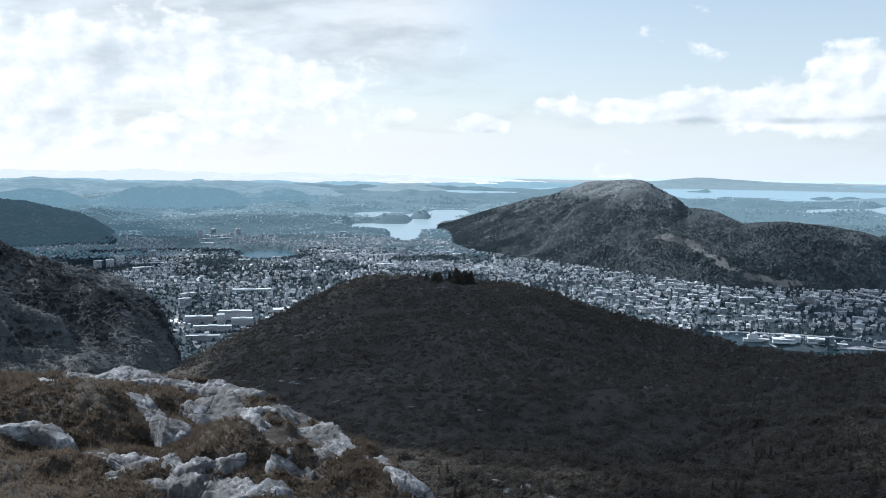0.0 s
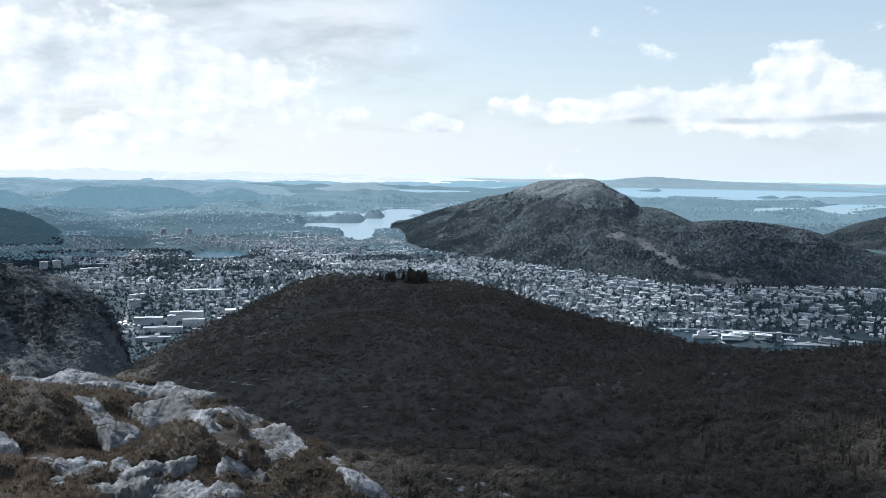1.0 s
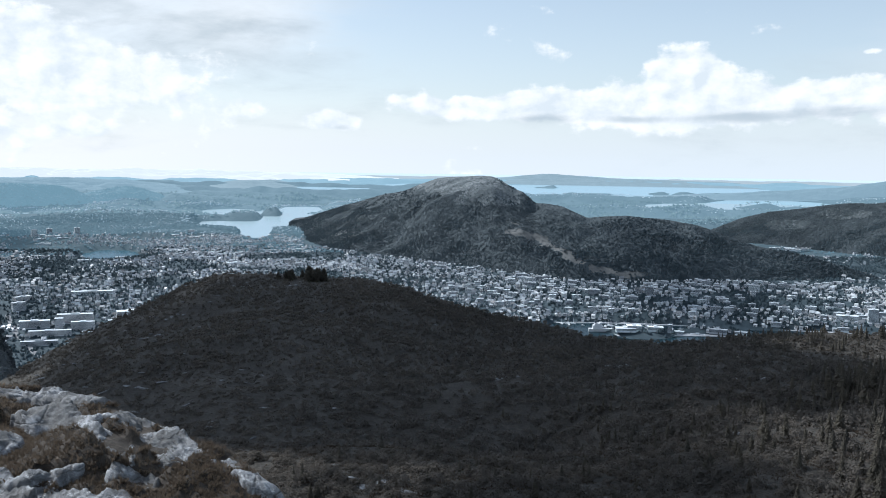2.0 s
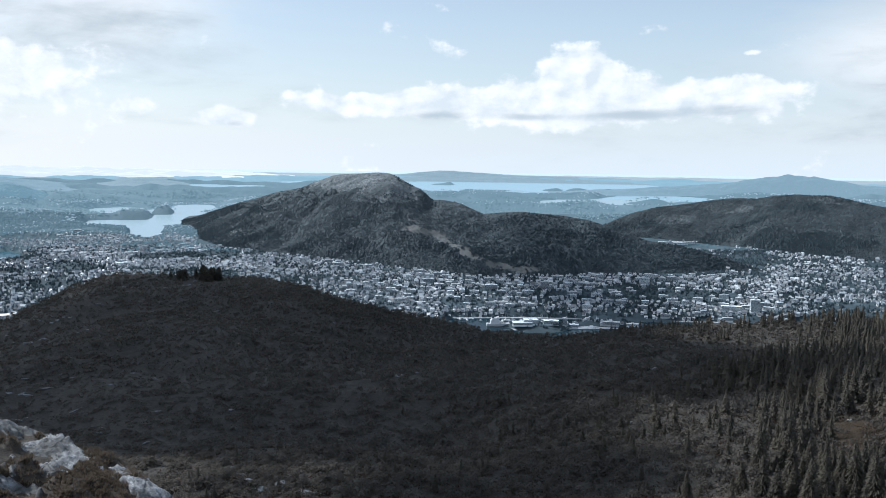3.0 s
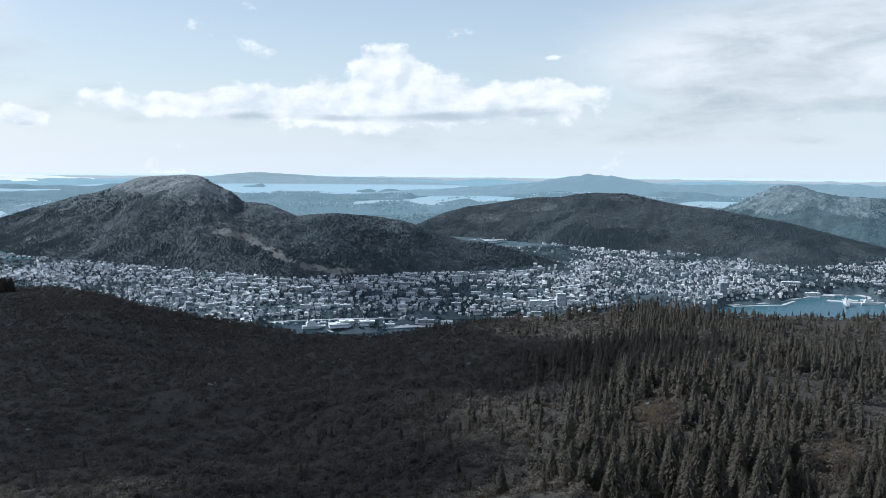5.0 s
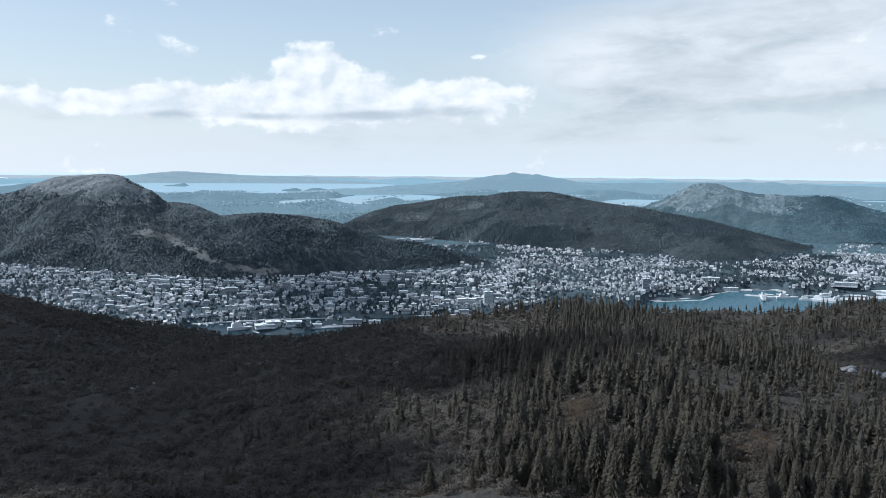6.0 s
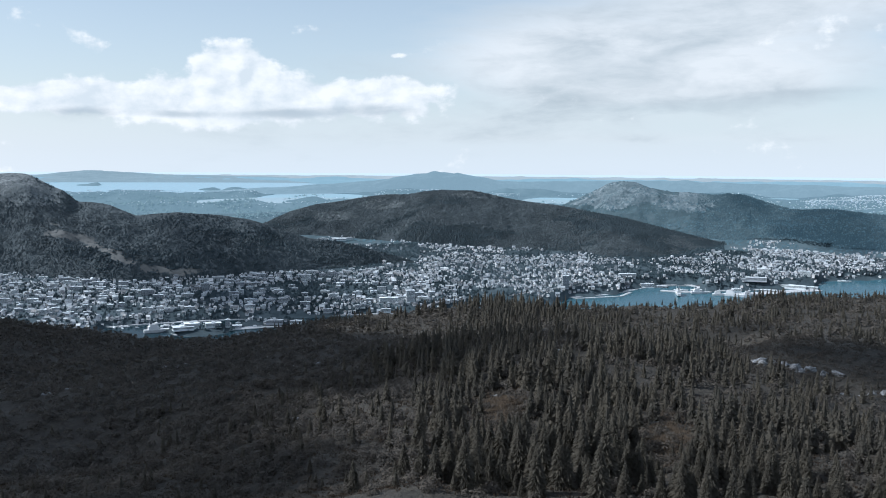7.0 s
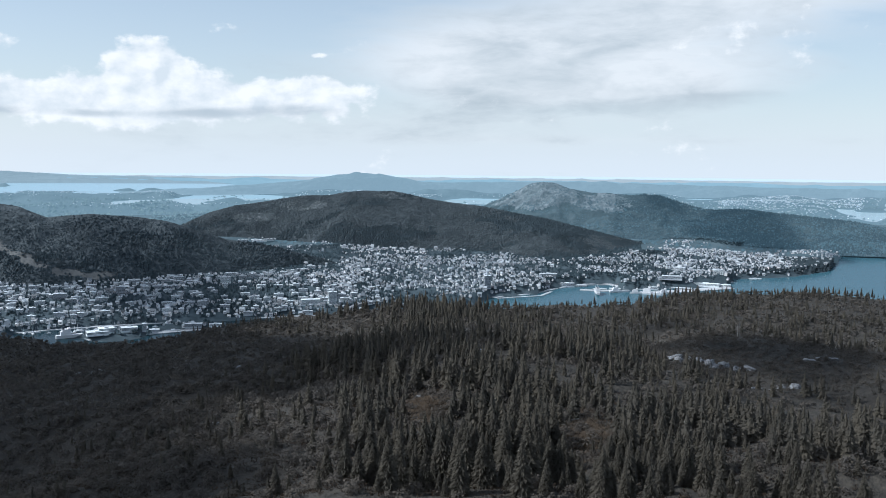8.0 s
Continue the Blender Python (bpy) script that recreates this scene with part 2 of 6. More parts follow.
# ---- materials ----
def surface(name, colours, scale, rough=0.9, bump=0.3, bump_scale=None, big=0.15, metal=0.0, island=0.0, spec=0.3, glow=None, distance=1.0, through=0.0, thin=0.0):
    """A rough natural surface: two scales of noise over three colours. glow: colour and strength of emission that
    imitates the air in front of far backdrops.
    """
    m = bpy.data.materials.new(name)
    m.use_nodes = True
    n = Nodes(m.node_tree)
    tc = n.add("ShaderNodeTexCoord").outputs["Object"]
    small = n.noise(tc, scale, 6.0, 0.62)
    large = n.noise(tc, scale * big, 4.0, 0.55)
    c = n.mix(n.remap(small, 0.32, 0.68), colours[0], colours[1])
    c = n.mix(n.remap(large, 0.42, 0.66), c, colours[2])
    if island:
        rnd = n.add("ShaderNodeNewGeometry").outputs["Random Per Island"]
        c = n.mix(1.0, c, n.mix(rnd, (1 - island,) * 3, (1 + island,) * 3), "MULTIPLY")
    b = n.add("ShaderNodeBump", {"Strength": bump, "Distance": distance, "Height": n.noise(tc, bump_scale or scale * 2, 5.0, 0.65)})
    p = n.add("ShaderNodeBsdfPrincipled", {"Base Color": c, "Roughness": rough, "Metallic": metal, "Normal": b.outputs[0]})
    p.inputs["Specular IOR Level"].default_value = spec
    out = p.outputs[0]
    if through:
        out = n.add("ShaderNodeMixShader", {0: through, 1: out, 2: n.add("ShaderNodeBsdfTranslucent", {"Color": c}).outputs[0]}).outputs[0]
    if thin:
        out = n.add("ShaderNodeMixShader", {0: thin, 1: out, 2: n.add("ShaderNodeBsdfTransparent").outputs[0]}).outputs[0]
    if glow:
        g = n.add("ShaderNodeEmission", {0: (*glow[0], 1.0), 1: glow[1]})
        out = n.add("ShaderNodeAddShader", {0: out, 1: g.outputs[0]}).outputs[0]
    n.add("ShaderNodeOutputMaterial", {0: out})
    return m


M_HEATH = surface("heath", [(0.023, 0.022, 0.02), (0.062, 0.056, 0.046), (0.034, 0.0315, 0.027)], 0.45, bump=0.9, bump_scale=0.5, distance=1.5)
M_SIDE_GROUND = surface("valley side heath", [(0.05, 0.058, 0.062), (0.12, 0.13, 0.134), (0.07, 0.079, 0.083)], 0.06, bump=1.0, bump_scale=0.2, distance=3.0)
# Blue air haze is put into the slope and town base colours.
M_SLOPE = surface("hill heath and rock", [(0.036, 0.049, 0.057), (0.08, 0.1, 0.11), (0.056, 0.072, 0.081)], 0.05, bump=1.0, bump_scale=0.08, distance=6.0)
M_CRAG = surface("bare mountain rock", [(0.05, 0.065, 0.072), (0.22, 0.245, 0.255), (0.11, 0.13, 0.138)], 0.09, bump=1.0, bump_scale=0.1, distance=5.0)
M_CLEARED = surface("clear-cut ground", [(0.06, 0.068, 0.07), (0.165, 0.17, 0.168), (0.105, 0.111, 0.112)], 0.05, bump=0.6, distance=2.0)
M_TOWN = surface("town ground", [(0.02, 0.036, 0.046), (0.078, 0.11, 0.127), (0.032, 0.05, 0.061)], 0.03, bump=0.3)
# Haze is put into the far hills as emission, set for each distance.
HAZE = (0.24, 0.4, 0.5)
M_FAR = [surface("far land with haze glow", [(0.022 * k, 0.045 * k, 0.053 * k), (0.075 * k, 0.105 * k, 0.117 * k), (0.04 * k, 0.064 * k, 0.074 * k)], 0.03, bump=0.6, distance=10.0, glow=(h, s)) for h, s, k in ((HAZE, 0.11, 1.0), ((0.22, 0.39, 0.49), 0.6, 0.8), ((0.3, 0.45, 0.55), 0.66, 0.5), ((0.36, 0.5, 0.59), 0.62, 0.5), ((0.23, 0.4, 0.5), 0.6, 0.8))]
# Glows close to the horizon sky's colour, to imitate haze.
M_MIST = surface("haze sheet glow", [(0.1, 0.11, 0.12), (0.14, 0.15, 0.155), (0.12, 0.13, 0.135)], 0.01, bump=0.0, glow=((0.8, 0.86, 0.9), 0.78))
M_CRAG_FAR = surface("far bare rock with haze glow", [(0.045, 0.07, 0.079), (0.2, 0.235, 0.255), (0.095, 0.125, 0.138)], 0.07, bump=1.0, bump_scale=0.08, distance=8.0, glow=(HAZE, 0.13))
# Lowland emission imitates haze, one step for each farther ring.
M_PLAIN = [surface("far lowland with haze glow", [(0.018, 0.034, 0.042), (0.06, 0.085, 0.095), (0.03, 0.05, 0.058)], 0.012, bump=0.6, distance=10.0, glow=(HAZE, s)) for s in (0.12, 0.28, 0.44, 0.85)] + [surface("lowland with pale haze glow", [(0.05, 0.06, 0.065), (0.1, 0.11, 0.12), (0.07, 0.08, 0.085)], 0.012, bump=0.0, glow=((0.56, 0.68, 0.76), 0.5))]


def water_material(name, ior, glow, air=(0.5, 0.6, 0.65), base=(0.04, 0.106, 0.137), rough=0.2):
    m = bpy.data.materials.new(name)
    m.use_nodes = True
    n = Nodes(m.node_tree)
    tc = n.add("ShaderNodeTexCoord").outputs["Object"]
    b = n.add("ShaderNodeBump", {"Strength": 0.25, "Distance": 1.0, "Height": n.noise(tc, 0.25, 4.0, 0.6)})
    p = n.add("ShaderNodeBsdfPrincipled", {"Base Color": (*base, 1), "Roughness": rough, "IOR": ior, "Normal": b.outputs[0]})
    out = p.outputs[0]
    if glow:
        out = n.add("ShaderNodeAddShader", {0: out, 1: n.add("ShaderNodeEmission", {0: (*air, 1.0), 1: glow}).outputs[0]}).outputs[0]
    n.add("ShaderNodeOutputMaterial", {0: out})
    return m


M_WATER = water_material("fjord water", 1.6, 0.0)
M_HARBOUR = water_material("sheltered harbour water", 1.33, 0.0, base=(0.012, 0.03, 0.04), rough=0.1)
# Emission imitates pale haze over the water, changed in steps with distance.
M_WATER_FAR = [water_material("distant water with haze glow", i, g, c) for i, g, c in ((2.2, 0.5, (0.5, 0.6, 0.65)), (1.3, 0.58, (0.45, 0.6, 0.7)), (1.25, 0.56, (0.6, 0.71, 0.79)), (1.2, 0.62, (0.68, 0.78, 0.85)), (1.15, 0.7, (0.76, 0.84, 0.89)))]

# ---- the land ----
AZ = np.concatenate([np.arange(-180, -44, 4.0), np.arange(-44, -30, 1.0), np.arange(-30, 72, 0.19), np.arange(72, 90, 1.0), np.arange(90, 180, 4.0)])
RINGS = np.concatenate([[0.02, 3.0, 8.0], np.geomspace(14, 1300, 160), np.geomspace(1310, 7000, 72), np.geomspace(7100, 45000, 44)])
a2, r2 = np.meshgrid(AZ, RINGS)
me = polar_mesh("ground", AZ, RINGS, ground_z(a2, r2), close=True)
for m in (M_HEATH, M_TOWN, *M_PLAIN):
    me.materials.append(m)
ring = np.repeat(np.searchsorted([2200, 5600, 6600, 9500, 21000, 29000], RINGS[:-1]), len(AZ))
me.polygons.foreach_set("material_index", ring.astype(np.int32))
ground = tagged(new("ground", me), "dark heath plateau falling to built-up lowland and distant hazy country", "ground", kind="structure")

wr = np.geomspace(2000, 45000, 90)
wa = np.arange(-180, 180, 1.0)
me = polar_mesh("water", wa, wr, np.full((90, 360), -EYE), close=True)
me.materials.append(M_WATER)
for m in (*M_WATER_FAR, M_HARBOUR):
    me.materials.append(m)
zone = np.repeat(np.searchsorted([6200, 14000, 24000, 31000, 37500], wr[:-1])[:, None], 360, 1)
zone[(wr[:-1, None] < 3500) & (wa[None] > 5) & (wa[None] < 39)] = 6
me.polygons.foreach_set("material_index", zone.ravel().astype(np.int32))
tagged(new("water", me), "blue-grey rippled fjord and lake water between the hills", "water", kind="structure")


def hill(name, label, crest, rc, foot, material, z_foot=-528, rough=14, back=0.5, lump=500.0, step=0.18, rows=110, belly=1.0, kind="structure", category="mountain", soft=0.25, spots=(), cut=False):
    """A hill whose skyline has the given bearings and elevations, at distance rc, with its foot at the given depressions."""
    lo, hi = crest[0][0], crest[-1][0]
    az = np.arange(lo, hi + step / 2, step)
    c_r = along(rc, az, 2.5) if isinstance(rc, list) else np.full(len(az), float(rc))
    # let crag and hump vary the skyline between the given points
    x = az * np.radians(1) * c_r / lump
    c_z = c_r * np.tan(np.radians(along(crest, az, soft))) + rough * 0.35 * fbm(x * 4, x * 0 + 3.3, 4)
    f_r = -z_foot / np.tan(np.radians(-along(foot, az, 1.2)))
    f_r = np.minimum(f_r, c_r * 0.96)
    s = np.concatenate([np.linspace(0, 1, rows) ** 0.9, np.linspace(1, 2, 24)[1:]])
    s2, r_c, r_f, z_c = s[:, None], c_r[None], f_r[None], c_z[None]
    depth = np.maximum(r_c - r_f, 200)
    r = np.where(s2 <= 1, r_f + (r_c - r_f) * s2, r_c + depth * back * (s2 - 1))
    up = np.clip(s2, 0, 1)
    up = np.sin(up * np.pi / 2) ** belly * 0.45 + 0.55 * up
    z = np.where(s2 <= 1, z_foot - 12 + (z_c - z_foot + 12) * up, z_c - (np.maximum(z_c - z_foot, 0) + 50) * np.maximum(s2 - 1, 0) ** 1.3)
    gx, gy = flat_xy(np.broadcast_to(az, z.shape), r)
    amp = np.sin(np.pi * np.clip(s2, 0, 1)) ** 0.7
    hgt = np.clip((z_c - z_foot) / 200, 0.1, 1.2)
    spur = np.abs(fbm(np.broadcast_to(x[None] * 2.6, z.shape) + 0.6 * fbm(gx / lump, gy / lump, 2), s2 * 1.3 + 0 * z, 3))
    z = z + rough * amp * hgt * (2.0 * fbm(gx / lump, gy / lump, 3) - 1.7 * (spur - 0.2) + 0.8 * fbm(gx / lump * 5, gy / lump * 5, 3))
    co = spot(np.broadcast_to(az, z.shape), r, z).reshape(-1, 3)
    n, m = z.shape
    i, j = np.meshgrid(np.arange(n - 1), np.arange(m - 1), indexing="ij")
    i, j = i.ravel(), j.ravel()
    faces = np.stack([i * m + j, i * m + j + 1, (i + 1) * m + j + 1, (i + 1) * m + j], 1)
    me = numpy_mesh(name, co, faces)
    me.materials.append(material)
    if spots:
        # crags near the top, and clear-cut strips: bearing, depression, half widths
        me.materials.append(M_CRAG)
        me.materials.append(M_CLEARED)
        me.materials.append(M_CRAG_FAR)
        ee = np.degrees(np.arctan(-z / r))
        f = fbm(gx / 160, gy / 160, 4)
        kind_of = np.zeros(z.shape, int)
        for pa, pe, wa, we, what in spots:
            kind_of[((az[None] - pa) / wa) ** 2 + ((ee - pe) / we) ** 2 < 1 + f * 1.4] = what
        if cut:
            kind_of[cleared(az[None] + 0 * ee, ee, fbm(gx / 70, gy / 70, 4))] = 2
        me.polygons.foreach_set("material_index", kind_of[:-1, :-1].ravel().astype(np.int32))
    HILLS.append((az, r, z))
    return tagged(new(name, me), label, category, kind=kind)


HILLS = []
# clear-cut strips: lines of (bearing, depression) and half width in degrees
CUTS = [([(13.2, 4.15), (14.0, 4.3), (15.2, 4.7), (16.0, 5.1), (17.3, 5.85), (18.6, 6.45), (20.0, 6.6), (21.5, 6.68)], 0.2), ([(13.35, 3.65), (13.83, 3.76)], 0.06), ([(6.96, 6.67), (9.38, 6.75)], 0.05), ([(3.57, 5.76), (5.56, 5.98)], 0.05)]


def cleared(az, e, f):
    """True on the strips; f: noise that frays their edges."""
    out = np.zeros(np.shape(az), bool)
    for pts, half in CUTS:
        p = np.array(pts)
        for t in np.linspace(0, len(p) - 1, len(p) * 5):
            pa, pe = np.interp(t, range(len(p)), p[:, 0]), np.interp(t, range(len(p)), p[:, 1])
            out |= ((az - pa) / 1.4) ** 2 + (e - pe) ** 2 < (half * (1 + 1.6 * f)) ** 2
    return out
hill("mountain", "broad wooded mountain with a bare rocky twin summit", [(-3, -4.6), (-0.86, -3.92), (0.54, -3.52), (1.42, -3.22), (3.47, -2.58), (5.4, -2.01), (6.71, -1.74), (8.03, -1.23), (8.87, -0.92), (9.37, -0.85), (10.38, -0.88), (11.39, -0.77), (12.24, -0.8), (12.75, -1.07), (13.61, -1.55), (14.12, -1.75), (14.64, -2.17), (14.85, -2.38), (15.51, -2.41), (16.55, -2.58), (17.6, -3.03), (18.13, -3.24), (19, -3.13), (20.41, -3.05), (21.82, -3.18), (23.23, -3.3), (24.29, -3.5), (25.35, -3.77), (26.06, -4.01), (28.17, -4.68), (29.57, -4.89), (30.96, -5.14), (32.34, -5.52), (33.72, -5.83), (35.08, -6.23), (36.27, -6.7), (38, -7.3)],
     [(-3, 9000), (1.6, 8000), (4, 7200), (8, 6300), (12, 5800), (16, 5300), (20, 5000), (28, 4850), (38, 4700)],
     [(-2.98, -4.76), (-1.89, -4.91), (2.38, -5.71), (5.96, -6.16), (11.17, -6.73), (14.17, -7.11), (17.49, -7.53), (24.62, -7.21), (31.39, -6.85), (34.65, -6.04), (37.76, -6.98)], M_SLOPE, rough=22, soft=0.1, spots=[(10.3, 1.19, 3.6, 0.75, 1), (11.39, 2.08, 2.0, 0.6, 1), (3.92, 3.58, 0.9, 0.25, 1), (2.95, 4.49, 1.0, 0.25, 1)], cut=True)
hill("mountain", "long low wooded hill behind the harbour suburb", [(25, -4), (27.31, -2.98), (28.69, -2.63), (30.08, -2.46), (31.47, -2.21), (32.87, -2.02), (34.27, -2.02), (35.15, -1.84), (36.73, -1.72), (38.49, -1.74), (39.55, -1.98), (40.6, -2.21), (42, -2.4), (43.4, -2.56), (44.78, -2.79), (46.17, -3.04), (47.54, -3.26), (48.9, -3.58), (50.25, -3.89), (51.58, -4.2), (52.9, -4.5), (54.2, -4.79), (55.17, -5.03), (56.75, -5.2), (58, -5.5)],
     [(25, 7400), (32, 7200), (36, 6700), (42, 6500), (46, 6200), (57, 6200)], [(25, -4.5), (28.7, -4.62), (31.5, -4.8), (33.6, -5.05), (34.99, -5.35), (37.12, -5.55), (39.94, -5.55), (42.4, -5.62), (44.5, -5.58), (45.54, -5.9), (46.58, -6.12), (48.63, -6.1), (50.31, -6.04), (51.96, -5.78), (53.26, -5.4), (55.18, -5.26), (58, -5.3)], M_SLOPE, rough=20, spots=[(32.72, 2.63, 1.5, 0.3, 1), (38.19, 1.98, 2.2, 0.2, 1), (29.77, 3.36, 1.2, 0.3, 1)])
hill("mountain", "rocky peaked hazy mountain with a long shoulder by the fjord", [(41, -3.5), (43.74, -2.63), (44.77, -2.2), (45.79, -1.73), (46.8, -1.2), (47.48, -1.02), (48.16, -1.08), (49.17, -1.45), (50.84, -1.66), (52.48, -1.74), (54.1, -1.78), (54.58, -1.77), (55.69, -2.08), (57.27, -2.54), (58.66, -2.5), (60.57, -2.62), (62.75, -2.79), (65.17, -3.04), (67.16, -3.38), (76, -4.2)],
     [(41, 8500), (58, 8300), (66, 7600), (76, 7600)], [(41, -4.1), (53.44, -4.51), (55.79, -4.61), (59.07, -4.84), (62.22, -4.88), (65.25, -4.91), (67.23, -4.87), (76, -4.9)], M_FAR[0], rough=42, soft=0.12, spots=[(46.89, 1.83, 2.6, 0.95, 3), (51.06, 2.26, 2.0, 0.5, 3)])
hill("hillside", "steep valley side with dark woods and pale scrub", [(-48, -1.5), (-36, -2.1), (-30, -3.3), (-25.82, -4.66), (-24.09, -5.35), (-22.01, -6.13), (-19.86, -6.79), (-17.97, -7.84), (-16.86, -9.22), (-16.55, -10.24), (-16.07, -11.43), (-15.7, -13.2)],
     1500, [(-48, -20), (-25.56, -19.53), (-15.47, -16.38)], M_SIDE_GROUND, z_foot=-330, rough=30, lump=200.0, category="hillside", belly=0.9)
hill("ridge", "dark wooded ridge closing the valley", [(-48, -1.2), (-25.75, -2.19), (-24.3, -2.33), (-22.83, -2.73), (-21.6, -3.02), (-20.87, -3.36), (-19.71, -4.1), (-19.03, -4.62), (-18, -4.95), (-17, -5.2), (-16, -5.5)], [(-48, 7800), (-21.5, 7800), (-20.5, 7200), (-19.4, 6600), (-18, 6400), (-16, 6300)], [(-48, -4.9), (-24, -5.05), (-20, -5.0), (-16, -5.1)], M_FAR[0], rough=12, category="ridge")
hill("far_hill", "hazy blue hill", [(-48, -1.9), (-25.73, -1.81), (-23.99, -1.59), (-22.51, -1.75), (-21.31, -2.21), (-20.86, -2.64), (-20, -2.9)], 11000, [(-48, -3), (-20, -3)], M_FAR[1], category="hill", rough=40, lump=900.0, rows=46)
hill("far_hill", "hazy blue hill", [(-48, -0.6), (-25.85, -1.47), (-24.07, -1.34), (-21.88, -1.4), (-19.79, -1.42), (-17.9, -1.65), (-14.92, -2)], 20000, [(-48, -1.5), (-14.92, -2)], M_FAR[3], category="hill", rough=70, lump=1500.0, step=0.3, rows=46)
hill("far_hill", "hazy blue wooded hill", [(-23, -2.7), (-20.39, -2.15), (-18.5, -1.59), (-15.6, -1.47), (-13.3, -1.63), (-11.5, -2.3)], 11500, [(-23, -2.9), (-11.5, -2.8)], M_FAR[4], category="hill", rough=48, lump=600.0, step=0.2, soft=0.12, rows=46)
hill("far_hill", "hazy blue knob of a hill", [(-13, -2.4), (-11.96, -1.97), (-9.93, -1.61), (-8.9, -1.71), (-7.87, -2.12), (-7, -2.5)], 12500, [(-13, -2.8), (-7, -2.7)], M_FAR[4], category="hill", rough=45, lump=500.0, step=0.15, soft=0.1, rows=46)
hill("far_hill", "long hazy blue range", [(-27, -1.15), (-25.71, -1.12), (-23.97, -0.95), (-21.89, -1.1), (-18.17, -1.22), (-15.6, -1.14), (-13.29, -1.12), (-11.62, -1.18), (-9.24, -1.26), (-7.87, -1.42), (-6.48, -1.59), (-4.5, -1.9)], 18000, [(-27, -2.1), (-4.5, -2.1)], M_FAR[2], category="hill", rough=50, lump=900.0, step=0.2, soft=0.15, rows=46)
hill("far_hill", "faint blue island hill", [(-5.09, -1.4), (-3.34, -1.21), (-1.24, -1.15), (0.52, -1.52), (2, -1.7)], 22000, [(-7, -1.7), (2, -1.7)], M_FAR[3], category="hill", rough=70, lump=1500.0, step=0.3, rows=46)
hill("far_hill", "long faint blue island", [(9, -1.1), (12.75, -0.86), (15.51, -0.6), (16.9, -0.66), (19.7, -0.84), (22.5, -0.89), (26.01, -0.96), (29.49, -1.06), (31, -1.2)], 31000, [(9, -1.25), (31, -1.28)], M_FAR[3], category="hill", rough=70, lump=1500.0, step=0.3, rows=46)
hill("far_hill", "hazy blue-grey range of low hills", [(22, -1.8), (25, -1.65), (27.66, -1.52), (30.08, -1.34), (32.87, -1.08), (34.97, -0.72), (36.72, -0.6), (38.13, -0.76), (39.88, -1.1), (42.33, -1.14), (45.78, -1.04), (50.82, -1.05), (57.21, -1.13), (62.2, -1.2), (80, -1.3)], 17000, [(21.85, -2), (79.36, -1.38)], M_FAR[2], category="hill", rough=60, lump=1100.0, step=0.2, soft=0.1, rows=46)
# pale glowing sheet shaped as a range, added to hide the sea horizon in haze
hill("far_hill", "pale glowing haze sheet hiding the sea horizon", [(-48, -0.5), (-29.83, -0.62), (-23.87, -0.56), (-18.9, -0.62), (-14.94, -0.58), (-9.98, -0.63), (-6, -0.6), (-2, -0.68), (3, -0.8), (8, -1.1)], 30000, [(-48, -1), (0.91, -1.24), (8, -1.2)], M_MIST, category="hill", rough=90, lump=1800.0, step=0.3, rows=46)

# ---- helpers for things ----


def part(name, me, material, parent, label="", m=None):
    ob = new(name, me)
    if material is not None and not me.materials:
        me.materials.append(material)
    ob.parent = parent
    if m is not None:
        ob.matrix_basis = m
    return tagged(ob, label)


def tri_mesh(name, verts, tris, material, flat=True, slots=None, extra=()):
    me = numpy_mesh(name, np.asarray(verts, float), np.asarray(tris), None if slots is None else np.asarray(slots), flat)
    for m in (material, *extra):
        me.materials.append(m)
    return me


def scatter(name, verts, tris, places, yaw, scale, material, slots=None, extra=(), flat=True):
    """One mesh of many copies: places n x 3, yaw n (radians), scale n or n x 3."""
    n, v = len(places), len(verts)
    scale = np.broadcast_to(np.asarray(scale, float).reshape(n, -1), (n, 3))
    p = verts[None] * scale[:, None]
    c, s = np.cos(yaw)[:, None], np.sin(yaw)[:, None]
    co = np.stack([p[..., 0] * c - p[..., 1] * s, p[..., 0] * s + p[..., 1] * c, p[..., 2]], -1) + places[:, None]
    faces = (tris[None] + (np.arange(n) * v)[:, None, None]).reshape(-1, 3)
    me = numpy_mesh(name, co.reshape(-1, 3), faces, None if slots is None else np.tile(slots, n), flat)
    for m in (material, *extra):
        me.materials.append(m)
    return me


def join(pieces):
    vs, ts, n = [], [], 0
    for v, t in pieces:
        vs.append(np.asarray(v, float))
        ts.append(np.asarray(t) + n)
        n += len(v)
    return np.concatenate(vs), np.concatenate(ts)


def box(x0, x1, y0, y1, z0, z1):
    v = np.array([(x, y, z) for z in (z0, z1) for x, y in ((x0, y0), (x1, y0), (x1, y1), (x0, y1))], float)
    q = [(0, 3, 2, 1), (4, 5, 6, 7), (0, 1, 5, 4), (1, 2, 6, 5), (2, 3, 7, 6), (3, 0, 4, 7)]
    return v, np.array([t for a, b, c, d in q for t in ((a, b, c), (a, c, d))])


